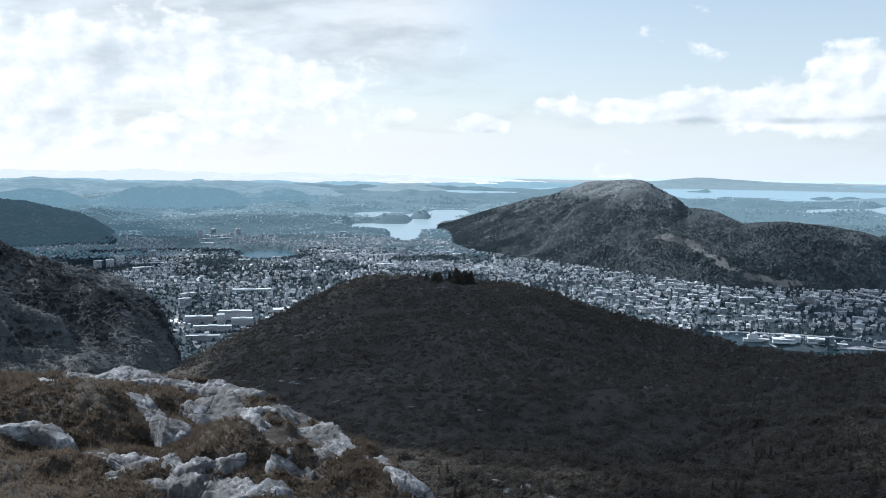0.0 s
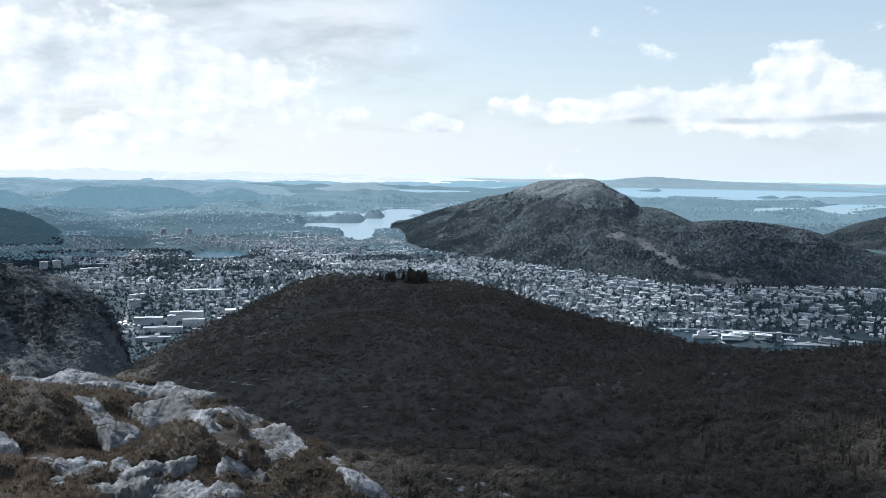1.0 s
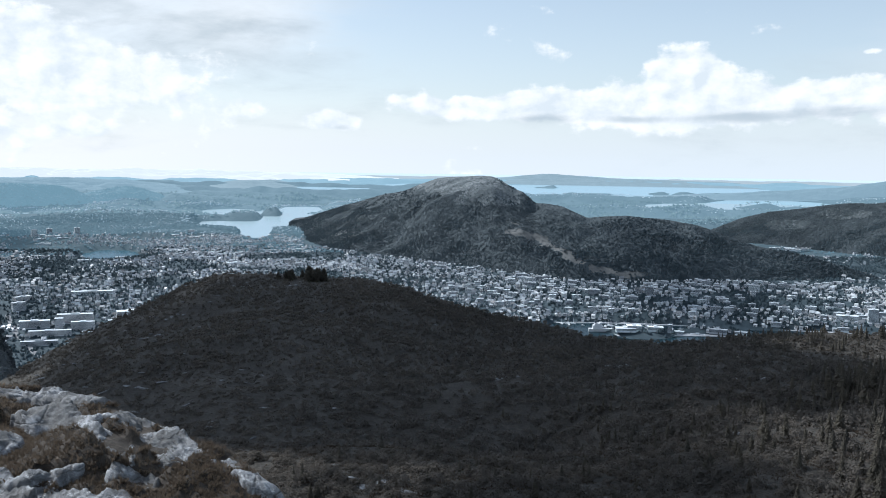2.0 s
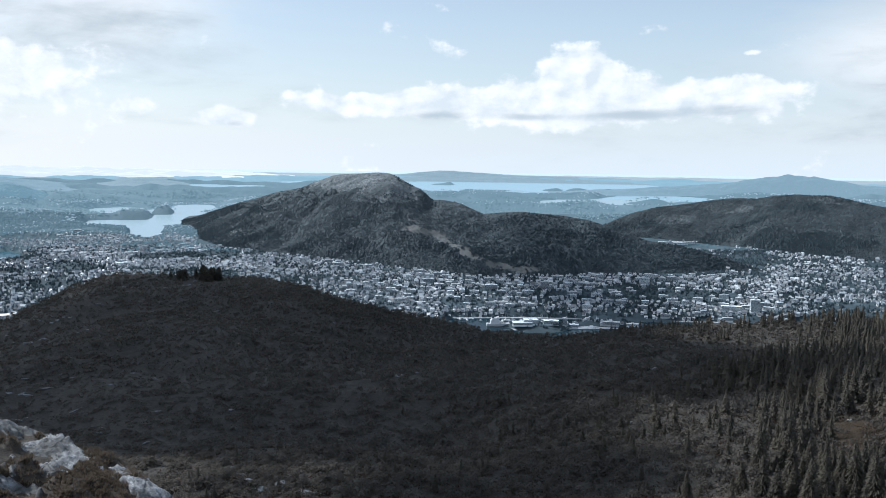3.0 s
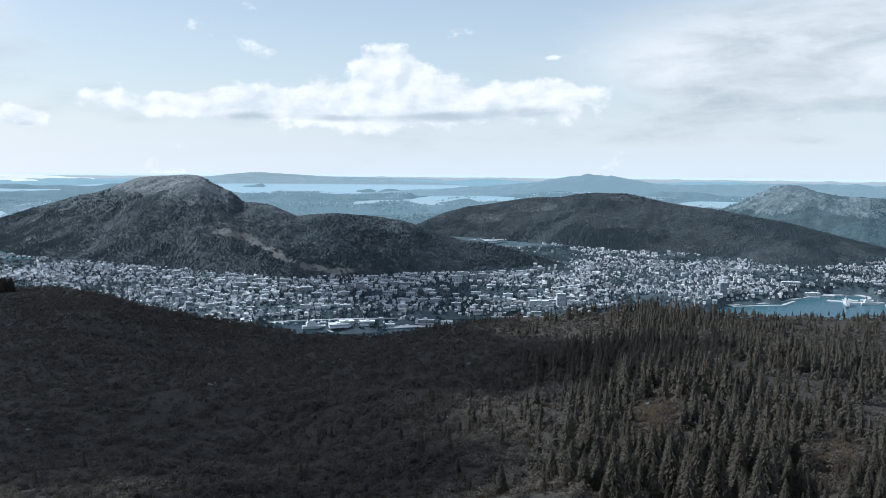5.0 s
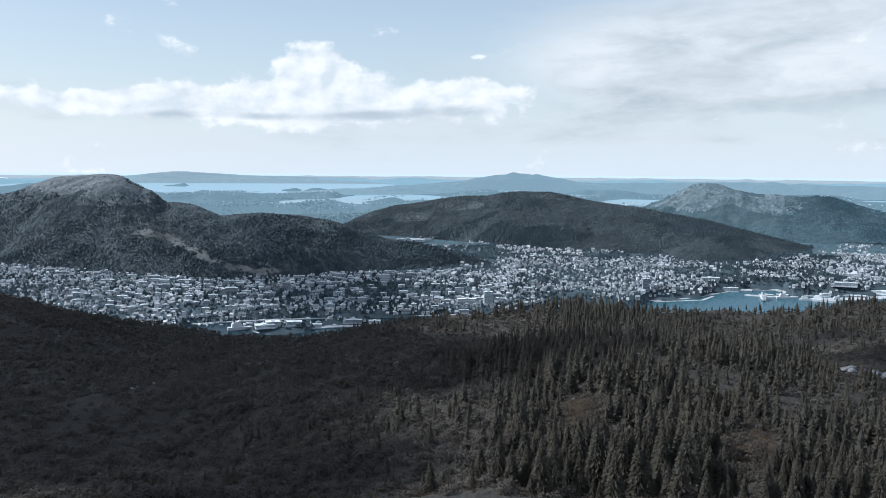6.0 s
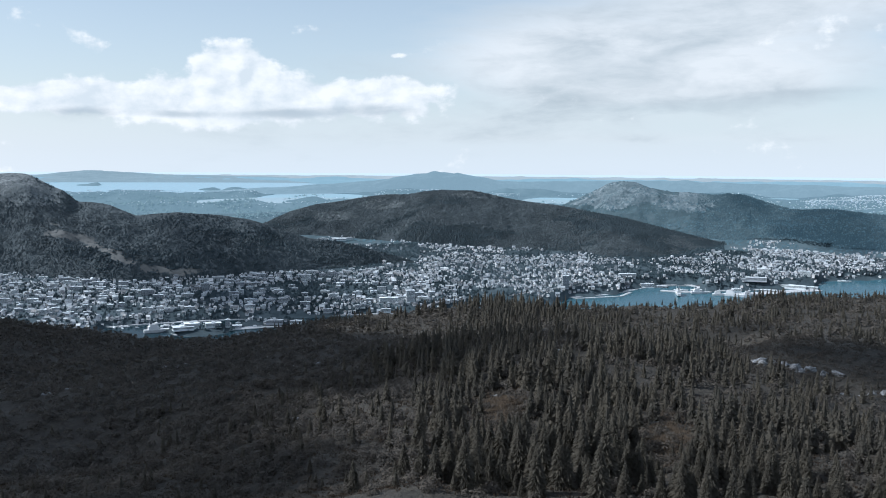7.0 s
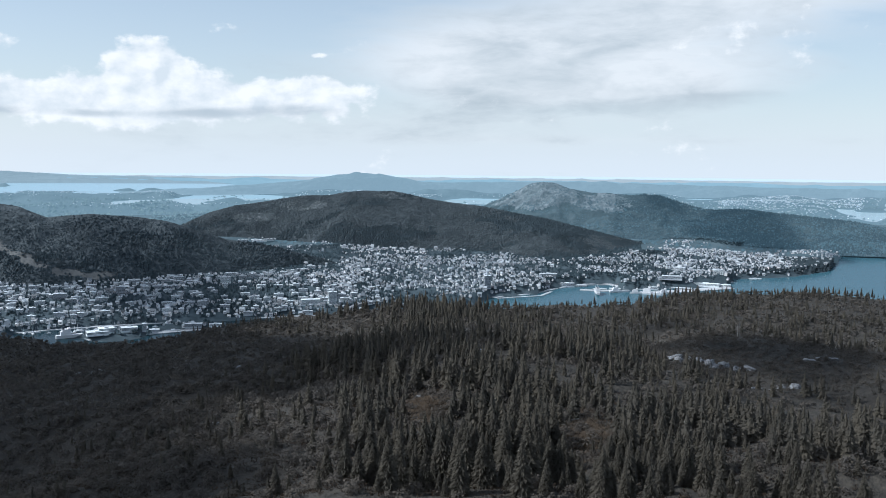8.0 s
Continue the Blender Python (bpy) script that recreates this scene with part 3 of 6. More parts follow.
def spruce_crown(rng, sprays, height, width, thick=0.1):
    """Boughs set round a stem from the ground to the tip, each ending in small ragged sprays that hang at many angles."""
    v, t = [], []
    for i in range(sprays):
        f = (i + rng.uniform(0, 1.0)) / sprays
        f = 1 - (1 - f) ** 0.75
        z = height * (0.05 + 0.93 * f)
        rad = width * ((1 - f) ** 0.8 * rng.uniform(0.5, 1.18) + 0.05)
        a = i * 2.39996 + rng.uniform(-0.6, 0.6)
        c, s = math.cos(a), math.sin(a)
        inner = rad * rng.uniform(0.05, 0.45)
        drop = rad * rng.uniform(0.05, 0.5)
        w = width * thick * rng.uniform(0.6, 1.5) * (0.45 + 0.7 * (1 - f))
        tw = rng.uniform(-1.1, 1.1)
        sx, sy, sz = -s * w * math.cos(tw), c * w * math.cos(tw), w * math.sin(tw) * 1.3
        mx, mz = inner * 0.4 + rad * 0.6, z - drop * 0.45
        k = len(v)
        v += [(c * inner, s * inner, z + rad * 0.12), (c * mx + sx, s * mx + sy, mz + sz), (c * rad, s * rad, z - drop), (c * mx - sx, s * mx - sy, mz - sz)]
        t += [(k, k + 1, k + 2), (k, k + 2, k + 3)]
    # the dense inside of the crown, in ragged tiers
    tiers = 5
    for q in range(tiers):
        k = len(v)
        low, top = 0.04 + 0.88 * q / tiers, min(0.97, 0.04 + 0.88 * (q + 1.7) / tiers)
        v += [(0, 0, height * top)]
        for j in range(7):
            rad = width * 0.72 * (1 - low) ** 0.8 * rng.uniform(0.75, 1.2)
            v.append((rad * math.cos(j * 0.8976 + q), rad * math.sin(j * 0.8976 + q), height * (low + rng.uniform(-0.03, 0.03))))
        t += [(k, k + 1 + j, k + 1 + (j + 1) % 7) for j in range(7)]
    k = len(v)
    v += [(-0.012, 0, height * 0.9), (0.012, 0.006, height * 0.9), (0, 0, height * 1.03)]
    t.append((k, k + 1, k + 2))
    return np.array(v), np.array(t)


def stem(height, rad, sides=6):
    v = [(rad * (1 - 0.9 * h) * math.cos(2 * math.pi * j / sides), rad * (1 - 0.9 * h) * math.sin(2 * math.pi * j / sides), height * h - 0.4 * (h == 0)) for h in (0, 1) for j in range(sides)]
    t = []
    for j in range(sides):
        k = (j + 1) % sides
        t += [(j, k, sides + k), (j, sides + k, sides + j)]
    return np.array(v), np.array(t)


def dome(rng, leaves, size=0.22, spread=0.55):
    """A loose rounded crown of small twig clumps, one unit high."""
    v, t = [], []
    for i in range(leaves):
        d = Vector((rng.gauss(0, 1), rng.gauss(0, 1), abs(rng.gauss(0, 1)) - 0.25)).normalized()
        rad = rng.uniform(0.55, 1.0)
        c = Vector((d.x * spread * rad, d.y * spread * rad, 0.28 + 0.62 * d.z * rad))
        n = (d + Vector((rng.gauss(0, 0.5), rng.gauss(0, 0.5), rng.gauss(0, 0.5) + 0.2))).normalized()
        u = n.cross(Vector((rng.gauss(0, 1), rng.gauss(0, 1), rng.gauss(0, 1)))).normalized()
        w = n.cross(u) * size * rng.uniform(0.45, 1.0)
        u = u * size * rng.uniform(0.6, 1.35)
        k = len(v)
        v += [tuple(c + u), tuple(c + w), tuple(c - u * 0.8), tuple(c - w)]
        t += [(k, k + 1, k + 2), (k, k + 2, k + 3)]
    return np.array(v), np.array(t)


def twigs(rng, n, spread, width):
    """A leafless bush: upright sprays of twigs fanning out from its foot, one unit high."""
    v, t = [], []
    for i in range(n):
        a, b = rng.uniform(0, 6.28), rng.uniform(0, 6.28)
        foot, out, h = rng.uniform(0, 0.25), rng.uniform(0.15, spread), rng.uniform(0.55, 1.0)
        x, y = math.cos(a), math.sin(a)
        wx, wy = math.cos(b) * width, math.sin(b) * width
        k = len(v)
        v += [(x * foot, y * foot, 0), (x * out * 0.7 + wx, y * out * 0.7 + wy, h * 0.6), (x * out, y * out, h), (x * out * 0.7 - wx, y * out * 0.7 - wy, h * 0.55)]
        t += [(k, k + 1, k + 2), (k, k + 2, k + 3)]
    return np.array(v), np.array(t)


def foliage(name, dark, light, rough=0.85, scale=0.6, patch=0.02, tone=0.25, through=0.45):
    m = bpy.data.materials.new(name)
    m.use_nodes = True
    n = Nodes(m.node_tree)
    tc = n.add("ShaderNodeTexCoord").outputs["Object"]
    rnd = n.add("ShaderNodeNewGeometry").outputs["Random Per Island"]
    obj = n.add("ShaderNodeObjectInfo").outputs["Random"]
    f = n.math("ADD", n.math("MULTIPLY", n.noise(tc, scale, 4.0), 0.6), n.math("MULTIPLY", n.math("ADD", rnd, obj), tone))
    c = n.mix(n.remap(f, 0.25, 0.8), dark, light)
    c = n.mix(n.remap(n.noise(tc, scale * patch, 4.0), 0.42, 0.6, 0.0, 0.6), c, light)
    c = n.mix(n.remap(n.noise(tc, scale * patch * 1.7, 4.0), 0.5, 0.64, 0.0, 0.65), c, dark)
    p = n.add("ShaderNodeBsdfPrincipled", {"Base Color": c, "Roughness": rough})
    p.inputs["Specular IOR Level"].default_value = 0.15
    thin = n.add("ShaderNodeBsdfTranslucent", {"Color": c})
    n.add("ShaderNodeOutputMaterial", {0: n.add("ShaderNodeMixShader", {0: through, 1: p.outputs[0], 2: thin.outputs[0]}).outputs[0]})
    return m


M_SPRUCE = foliage("spruce needles", (0.075, 0.073, 0.065), (0.122, 0.11, 0.087), scale=0.25, patch=0.12, tone=0.2)
M_BIRCH = foliage("bare birch scrub", (0.074, 0.068, 0.061), (0.128, 0.114, 0.097), scale=0.3, patch=0.06)
M_BARK = surface("bark", [(0.05, 0.04, 0.03), (0.1, 0.085, 0.07), (0.07, 0.06, 0.05)], 3.0, bump=0.5, distance=0.05)
# The blue of the air is put into this base colour.
M_WOODS = foliage("far mixed woods", (0.018, 0.035, 0.044), (0.085, 0.125, 0.148), scale=0.05, patch=0.06)
M_SIDE = foliage("valley side woods", (0.065, 0.076, 0.084), (0.22, 0.24, 0.252), scale=0.1, patch=0.1)


def gneiss():
    """Banded, cracked and lichened grey rock."""
    m = bpy.data.materials.new("grey gneiss")
    m.use_nodes = True
    n = Nodes(m.node_tree)
    tc = n.add("ShaderNodeTexCoord").outputs["Object"]
    along_grain = n.add("ShaderNodeMapping", {"Vector": tc, "Rotation": (0.2, 0.35, 0.6), "Scale": (1.0, 0.3, 1.6)}).outputs[0]
    band = n.noise(along_grain, 4.5, 10.0, 0.72, 0.4)
    spots = n.noise(tc, 9.0, 8.0, 0.7)
    big = n.noise(tc, 0.9, 4.0, 0.55)
    crack = n.add("ShaderNodeTexVoronoi", {"Vector": along_grain, "Scale": 1.1}, feature="DISTANCE_TO_EDGE").outputs["Distance"]
    c = n.mix(n.remap(band, 0.37, 0.63), (0.04, 0.043, 0.047), (0.34, 0.355, 0.37))
    c = n.mix(n.remap(spots, 0.55, 0.66, 0.0, 0.8), c, (0.5, 0.52, 0.53))
    c = n.mix(n.remap(big, 0.45, 0.58, 0.0, 0.75), c, (0.07, 0.07, 0.069))
    c = n.mix(n.remap(crack, 0.0, 0.03, 0.5, 0.0), c, (0.06, 0.058, 0.054))
    h = n.math("ADD", n.math("MULTIPLY", n.remap(crack, 0.0, 0.04), 0.25), n.math("ADD", n.math("MULTIPLY", band, 0.7), n.math("MULTIPLY", spots, 0.3)))
    b = n.add("ShaderNodeBump", {"Strength": 1.0, "Distance": 0.07, "Height": h})
    p = n.add("ShaderNodeBsdfPrincipled", {"Base Color": c, "Roughness": 0.85, "Normal": b.outputs[0]})
    p.inputs["Specular IOR Level"].default_value = 0.3
    n.add("ShaderNodeOutputMaterial", {0: p.outputs[0]})
    return m


M_ROCK = gneiss()
M_MOSS = surface("heather and dry grass", [(0.016, 0.0145, 0.0125), (0.086, 0.071, 0.056), (0.035, 0.03, 0.025)], 9.0, bump=1.0, bump_scale=12.0, big=0.25, distance=0.05)
M_GRASS = foliage("withered grass", (0.04, 0.032, 0.0245), (0.21, 0.166, 0.124), scale=1.2)

# ---- the rocky knoll under the camera ----
KNOLL_EL = [(-180, -16), (-60, -11), (-34, -11.3), (-26.03, -11.73), (-23.67, -11.98), (-22.15, -12.09), (-19.97, -12.34), (-16.75, -12.69), (-15.1, -13.04), (-13.42, -13.35), (-11.71, -13.68), (-10.33, -14.31), (-9.29, -15.18), (-7.88, -15.73), (-6.47, -16.43), (-5.04, -17.3), (-3.6, -17.82), (-1.42, -19.49), (-0.33, -20.54), (1.5, -24.5), (6, -34), (90, -36), (180, -16)]
KNOLL_R = [(-180, 24), (-60, 27), (-15, 27), (-11.9, 24.5), (-6.9, 22), (-1.5, 19), (6, 15), (90, 15), (180, 24)]


def knoll_base(az, r):
    rc = along(KNOLL_R, az, 1.5)
    zc = rc * np.tan(np.radians(along(KNOLL_EL, az, 0.5)))
    z0 = -6.55 - 0.12 * np.clip(az + 12, 0, 22) ** 1.05 * (1 - smooth(50, 150, np.abs(az)))
    z0 = -8.0 + (z0 + 8.0) * smooth(4, 13, r)
    s = smooth(0.55, 1.0, r / rc)
    over = np.maximum(r - rc, 0)
    return z0 * (1 - s) + zc * s - over * 0.35 - over ** 2 * 0.12, rc


# bare rock on the knoll: a line of (bearing, elevation), half width and height in metres
LEDGES = [([(-21.69, -12.17), (-19.98, -12.48), (-18.38, -12.87), (-16.76, -13.23), (-15.44, -13.5)], 0.6, 0.3), ([(-15.11, -13.65), (-13.42, -13.73), (-11.54, -13.74)], 0.6, 0.34), ([(-14.78, -14.5), (-13.43, -15.0), (-12.41, -15.51), (-11.73, -15.88)], 0.36, 0.3),
          ([(-23.54, -12.51), (-22.18, -13.07)], 0.22, 0.2), ([(-18.89, -14.02), (-17.93, -14.64), (-16.8, -15.6), (-16.31, -16.15)], 0.26, 0.28), ([(-11.04, -16.01), (-10.35, -17.2), (-9.66, -18.72)], 0.62, 0.5), ([(-9.81, -14.88), (-8.94, -16.25), (-7.89, -17.12), (-7.18, -18.14)], 0.55, 0.45),
          ([(-21.33, -16.61), (-20.08, -17.08), (-18.47, -17.6), (-16.84, -18.06), (-15.51, -18.54)], 0.3, 0.3), ([(-20.1, -18.31), (-17.84, -18.84), (-15.86, -19.16)], 0.42, 0.34), ([(-15.18, -18.73), (-13.49, -19.65), (-12.11, -19.99), (-10.01, -20.17)], 0.26, 0.26),
          ([(-26.13, -14.9), (-24.36, -15.12), (-22.87, -15.83)], 0.13, 0.16), ([(-3.96, -18.03), (-2.87, -19.04), (-1.42, -19.96)], 0.3, 0.3), ([(-14.49, -18.36), (-12.78, -18.14)], 0.3, 0.3)]


def on_knoll(az, el):
    """Distance at which the slope of the knoll lies at the bearing and elevation."""
    r = np.linspace(14.0, 27.0, 400)
    z, rc = knoll_base(np.full(400, az), r)
    return float(r[np.argmin(np.abs(np.degrees(np.arctan(z / r)) - el) + 9.0 * (r > rc - 0.3))])


LEDGES = [([(a, on_knoll(a, e)) for a, e in pts], half, height) for pts, half, height in LEDGES]


def ledge_line(pts, n):
    p = np.array(pts)
    x, y = flat_xy(p[:, 0], p[:, 1])
    s = np.concatenate([[0], np.cumsum(np.hypot(np.diff(x), np.diff(y)))])
    u = np.linspace(0, s[-1], n)
    return np.interp(u, s, x), np.interp(u, s, y), s[-1]


def bared(az, r):
    """1 where rock takes the place of heather."""
    x, y = flat_xy(az, r)
    out = np.zeros(np.shape(x))
    for pts, half, height in LEDGES:
        lx, ly, length = ledge_line(pts, max(3, len(pts) * 4))
        d = np.full(np.shape(x), 99.0)
        for px, py in zip(lx, ly):
            d = np.minimum(d, (x - px) ** 2 + (y - py) ** 2)
        out = np.maximum(out, 0.8 * smooth(1.2, 0.5, np.sqrt(d) / half + 1.6 * fbm(x / 1.2, y / 1.2, 3)))
    return out


def knoll_z(az, r):
    z, rc = knoll_base(az, r)
    x, y = flat_xy(az, r)
    hum = fbm(x / 2.2, y / 2.2, 3) * 0.8 + np.abs(fbm(x / 0.8, y / 0.8, 3)) * 0.28 + fbm(x / 0.22, y / 0.22, 2) * 0.07
    rock = bared(az, r) * smooth(13, 15, r)
    return z + hum * (1 - 0.7 * smooth(0.86, 1.0, r / rc)) * smooth(7, 13, r) * (1 - 0.85 * rock) - 0.1 * rock


kaz = np.concatenate([np.arange(-180, -29, 1.0), np.arange(-29, 6, 0.1), np.arange(6, 180, 1.0)])
kr = np.concatenate([[0.02, 3, 6, 9, 12, 14.5], np.linspace(15.5, 28.5, 220), [29, 30, 32, 35, 40, 46]])
ka, kk = np.meshgrid(kaz, kr)
me = polar_mesh("knoll", kaz, kr, knoll_z(ka, kk), close=True)
me.materials.append(M_MOSS)
tagged(new("knoll", me), "hummocky mountain knoll covered in brown heather and moss", "knoll", kind="structure")


def slab_mesh(name, seed, fine=5, rough=0.16):
    """A glaciated rock body, one unit in half size: rounded back, broken flanks."""
    bm = bmesh.new()
    bmesh.ops.create_icosphere(bm, subdivisions=fine, radius=1.0)
    rng = random.Random(seed)
    cuts = [(Vector((rng.gauss(0, 1), rng.gauss(0, 1), rng.gauss(0, 0.7))).normalized(), rng.uniform(0.5, 0.85)) for _ in range(11)]
    off = Vector((seed * 3.1, seed * 1.7, 0))
    for v in bm.verts:
        p = v.co.copy()
        for d, k in cuts:
            over = p.dot(d) - k
            if over > 0:
                p -= d * over * 0.9
        q = p + off
        crack = abs(noise.noise(q * 2.2 + Vector((0, 0, p.x))))
        p += v.co * (noise.noise(q * 1.6) * rough + noise.noise(q * 5.0) * rough * 0.35 + noise.noise(q * 14.0) * rough * 0.12 - max(0.0, 0.09 - crack) * rough * 5)
        v.co = p
    me = bpy.data.meshes.new(name)
    bm.to_mesh(me)
    bm.free()
    for f in me.polygons:
        f.use_smooth = True
    me.materials.append(M_ROCK)
    return me


SLABS = [slab_mesh("rock", i + 11, 3, 0.42) for i in range(6)]


def bedrock(i, pts, half, height):
    """A glaciated ledge standing out of the heather: smoothed back, stepped and cracked flanks."""
    lx, ly, length = ledge_line(pts, 40)
    nu, nv = int(np.clip(length / 0.035, 40, 150)), int(np.clip(half * 2.6 / 0.035, 24, 64))
    u, v = np.meshgrid(np.linspace(-0.5, length + 0.5, nu), np.linspace(-1.35, 1.35, nv))
    f = np.clip(u / length, 0, 1) * 39
    k = np.linspace(0, 39, 40)
    kern = np.ones(7) / 7
    tx, ty = np.gradient(lx), np.gradient(ly)
    tx, ty = np.convolve(np.pad(tx, 3, "edge"), kern, "valid"), np.convolve(np.pad(ty, 3, "edge"), kern, "valid")
    ln = np.hypot(tx, ty)
    tx, ty = np.interp(f, k, tx / ln), np.interp(f, k, ty / ln)
    over = u - np.clip(u, 0, length)
    x = np.interp(f, k, lx) + tx * over - ty * v * half
    y = np.interp(f, k, ly) + ty * over + tx * v * half
    az, rr = np.degrees(np.arctan2(x, y)), np.hypot(x, y)
    base, rc = knoll_base(az, rr)
    d = np.sqrt(v ** 2 + (over / 0.35) ** 2) + 1.25 * fbm(x / 1.5 + i, y / 1.5, 4) + 0.75 * fbm(x / 0.3, y / 0.3, 4)
    rim = smooth(0.75, 1.0, np.maximum(np.abs(v) / 1.35, np.abs(over) / 0.5))
    body = smooth(1.08, 0.72, d) * (1 - rim)
    rel = fbm(x / 1.1 + 3 * i, y / 1.1, 4) * 1.6
    q = (rel + 0.5 * x - 0.3 * y) * 3.4
    step = (np.floor(q) + smooth(0.45, 1.0, q - np.floor(q))) / 3.4 - (0.5 * x - 0.3 * y) * 0.7
    step = step - step.mean()
    grain = np.abs(fbm((x * 0.8 + y * 0.6) / 0.22 + i, (y * 0.8 - x * 0.6) / 0.7, 4))
    crack = smooth(0.05, 0.0, np.abs(fbm(x / 0.6 + 7, y / 0.4 + i, 3)))
    lee = 1 - 0.45 * smooth(0.8, 1.0, rr / rc)
    z = base - 0.2 + 0.27 * body + height * body * (0.95 * lee * step - 0.4 * grain) - 0.07 * crack * body + fbm(x / 0.2, y / 0.2, 5, 0.6) * 0.05 - 0.4 * smooth(1.0, 1.4, d) - 0.7 * rim
    co = np.stack([x, y, EYE + z], -1).reshape(-1, 3)
    p, s = np.meshgrid(np.arange(nv - 1), np.arange(nu - 1), indexing="ij")
    p, s = p.ravel(), s.ravel()
    me = numpy_mesh("rock", co, np.stack([p * nu + s, p * nu + s + 1, (p + 1) * nu + s + 1, (p + 1) * nu + s], 1))
    me.materials.append(M_ROCK)
    return tagged(new("rock", me), "pale grey gneiss ledge set in brown heather", "rock", group="rocks on the knoll")


for i, (pts, half, height) in enumerate(LEDGES):
    bedrock(i, pts, half * 1.55, height)

# withered grass and heather sprigs
rng = random.Random(3)
blades_v, blades_t = [], []
for i in range(11):
    a, lean, h = rng.uniform(0, 6.28), rng.uniform(0.1, 0.6), rng.uniform(0.5, 1.0)
    c, s = math.cos(a), math.sin(a)
    k = len(blades_v)
    blades_v += [(c * 0.05 - s * 0.035, s * 0.05 + c * 0.035, -0.1), (c * 0.05 + s * 0.035, s * 0.05 - c * 0.035, -0.1), (c * (0.05 + lean), s * (0.05 + lean), h)]
    blades_t.append((k, k + 1, k + 2))
rs = np.random.RandomState(5)
n = 20000
ga, gr = rs.uniform(-30, 3, n), 15 + 12.6 * rs.rand(n) ** 0.8
gx, gy = flat_xy(ga, gr)
keep = (fbm(gx / 1.3, gy / 1.3, 3) + 0.35 * rs.rand(n) > -0.08) & (bared(ga, gr) < 0.5) & (gr < along(KNOLL_R, ga) + 0.2)
ga, gr = ga[keep], gr[keep]
me = scatter("grass", np.array(blades_v), np.array(blades_t), spot(ga, gr, knoll_z(ga, gr)), rs.uniform(0, 6.28, len(ga)), 0.06 + 0.09 * rs.rand(len(ga), 1) * np.array([[1, 1, 1.2]]), M_GRASS)
tagged(new("grass", me), "withered brown mountain grass between the rocks", "grass", kind="stuff")
sv, st = twigs(random.Random(8), 9, 1.1, 0.16)
n = 15000
ga, gr = rs.uniform(-30, 3, n), 15 + 12.4 * rs.rand(n) ** 0.8
gx, gy = flat_xy(ga, gr)
keep = (fbm(gx / 1.7 + 9, gy / 1.7, 3) + 0.3 * rs.rand(n) > -0.12) & (bared(ga, gr) < 0.5) & (gr < along(KNOLL_R, ga) - 0.1)
ga, gr = ga[keep], gr[keep]
M_HEATHER = foliage("heather sprigs", (0.028, 0.0235, 0.019), (0.118, 0.093, 0.07), scale=1.0)
me = scatter("heather", sv, st, spot(ga, gr, knoll_z(ga, gr) - 0.04), rs.uniform(0, 6.28, len(ga)), 0.06 + 0.08 * rs.rand(len(ga), 1) * np.array([[1.4, 1.4, 1.0]]), M_HEATHER)
tagged(new("heather", me), "low brown heather clumps on the knoll", "heather", kind="stuff")

# ---- woods on the plateau ----


def clearing(az, r):
    """1 in the woods, 0 on open heath."""
    x, y = flat_xy(az, r)
    f = fbm(x / 70, y / 70, 4)
    wood = np.maximum(smooth(31.5, 42, az + f * 16), 0.16 * smooth(2, 14, az + f * 12))
    heath = smooth(52, 57, az + f * 6) * smooth(395, 420, r + f * 60) * (1 - smooth(520, 560, r + f * 50))
    gap = np.exp(-((az - 40.4) / 1.5) ** 2 - ((r - 300) / 24) ** 2) + np.exp(-((az - 50.6) / 1.7) ** 2 - ((r - 266) / 30) ** 2)
    wood = np.maximum(wood, smooth(44, 50, az) * smooth(545, 580, r + f * 30) * 1.2)
    return wood * (1 - heath) * (1 - np.clip(gap * 1.5, 0, 1)), f


def shrunk(az, r):
    """Young trees on the near side of the clearings."""
    return np.maximum(np.exp(-((az - 40.4) / 1.7) ** 2) * smooth(232, 262, r) * (1 - smooth(305, 325, r)), np.exp(-((az - 50.7) / 1.5) ** 2) * smooth(205, 228, r) * (1 - smooth(280, 300, r)))


def sites(seed, a0, a1, r0, r1, spacing):
    rs = np.random.RandomState(seed)
    area = 0.5 * np.radians(a1 - a0) * (r1 ** 2 - r0 ** 2)
    n = int(area / spacing ** 2)
    return rs, rs.uniform(a0, a1, n), np.sqrt(rs.uniform(r0 ** 2, r1 ** 2, n))


rs, ta, tr = sites(11, -22, 75, 200, 900, 4.5)
tr_c = along(NEAR_R, ta, 3.0)
w, f = clearing(ta, tr)
fringe = smooth(6, 12, ta) * smooth(0.84, 0.92, tr / tr_c) * (1 + 0.6 * smooth(24, 30, ta))
rim = np.maximum(w, fringe * 0.8)
keep = (rs.rand(len(ta)) < rim * (0.6 + 1.1 * f)) & (tr < tr_c * 1.03)
ta, tr, tf = ta[keep], tr[keep], f[keep]
tz = near_z(ta, tr)
th = (3.4 + 10.5 * rs.rand(len(ta)) ** 1.3 + 6 * np.clip(tf, -0.3, 0.5)) * (1 - 0.42 * smooth(330, 620, tr)) * (0.42 + 0.53 * smooth(25, 36, ta)) * (1 - 0.68 * shrunk(ta, tr)) * (1 + 0.5 * smooth(0.82, 0.9, tr / along(NEAR_R, ta, 3.0)) * smooth(21, 26, ta) * (1 - smooth(40, 46, ta)))
order = np.argsort(tr)
near, rest = order[:290], order[290:]
crowns = []
for i in range(5):
    g = random.Random(40 + i)
    v, t = spruce_crown(g, 1300, 1.0, g.uniform(0.16, 0.21), 0.075)
    crowns.append((tri_mesh("crown", v, t, M_SPRUCE), tri_mesh("trunk", *stem(0.95, 0.018), M_BARK)))
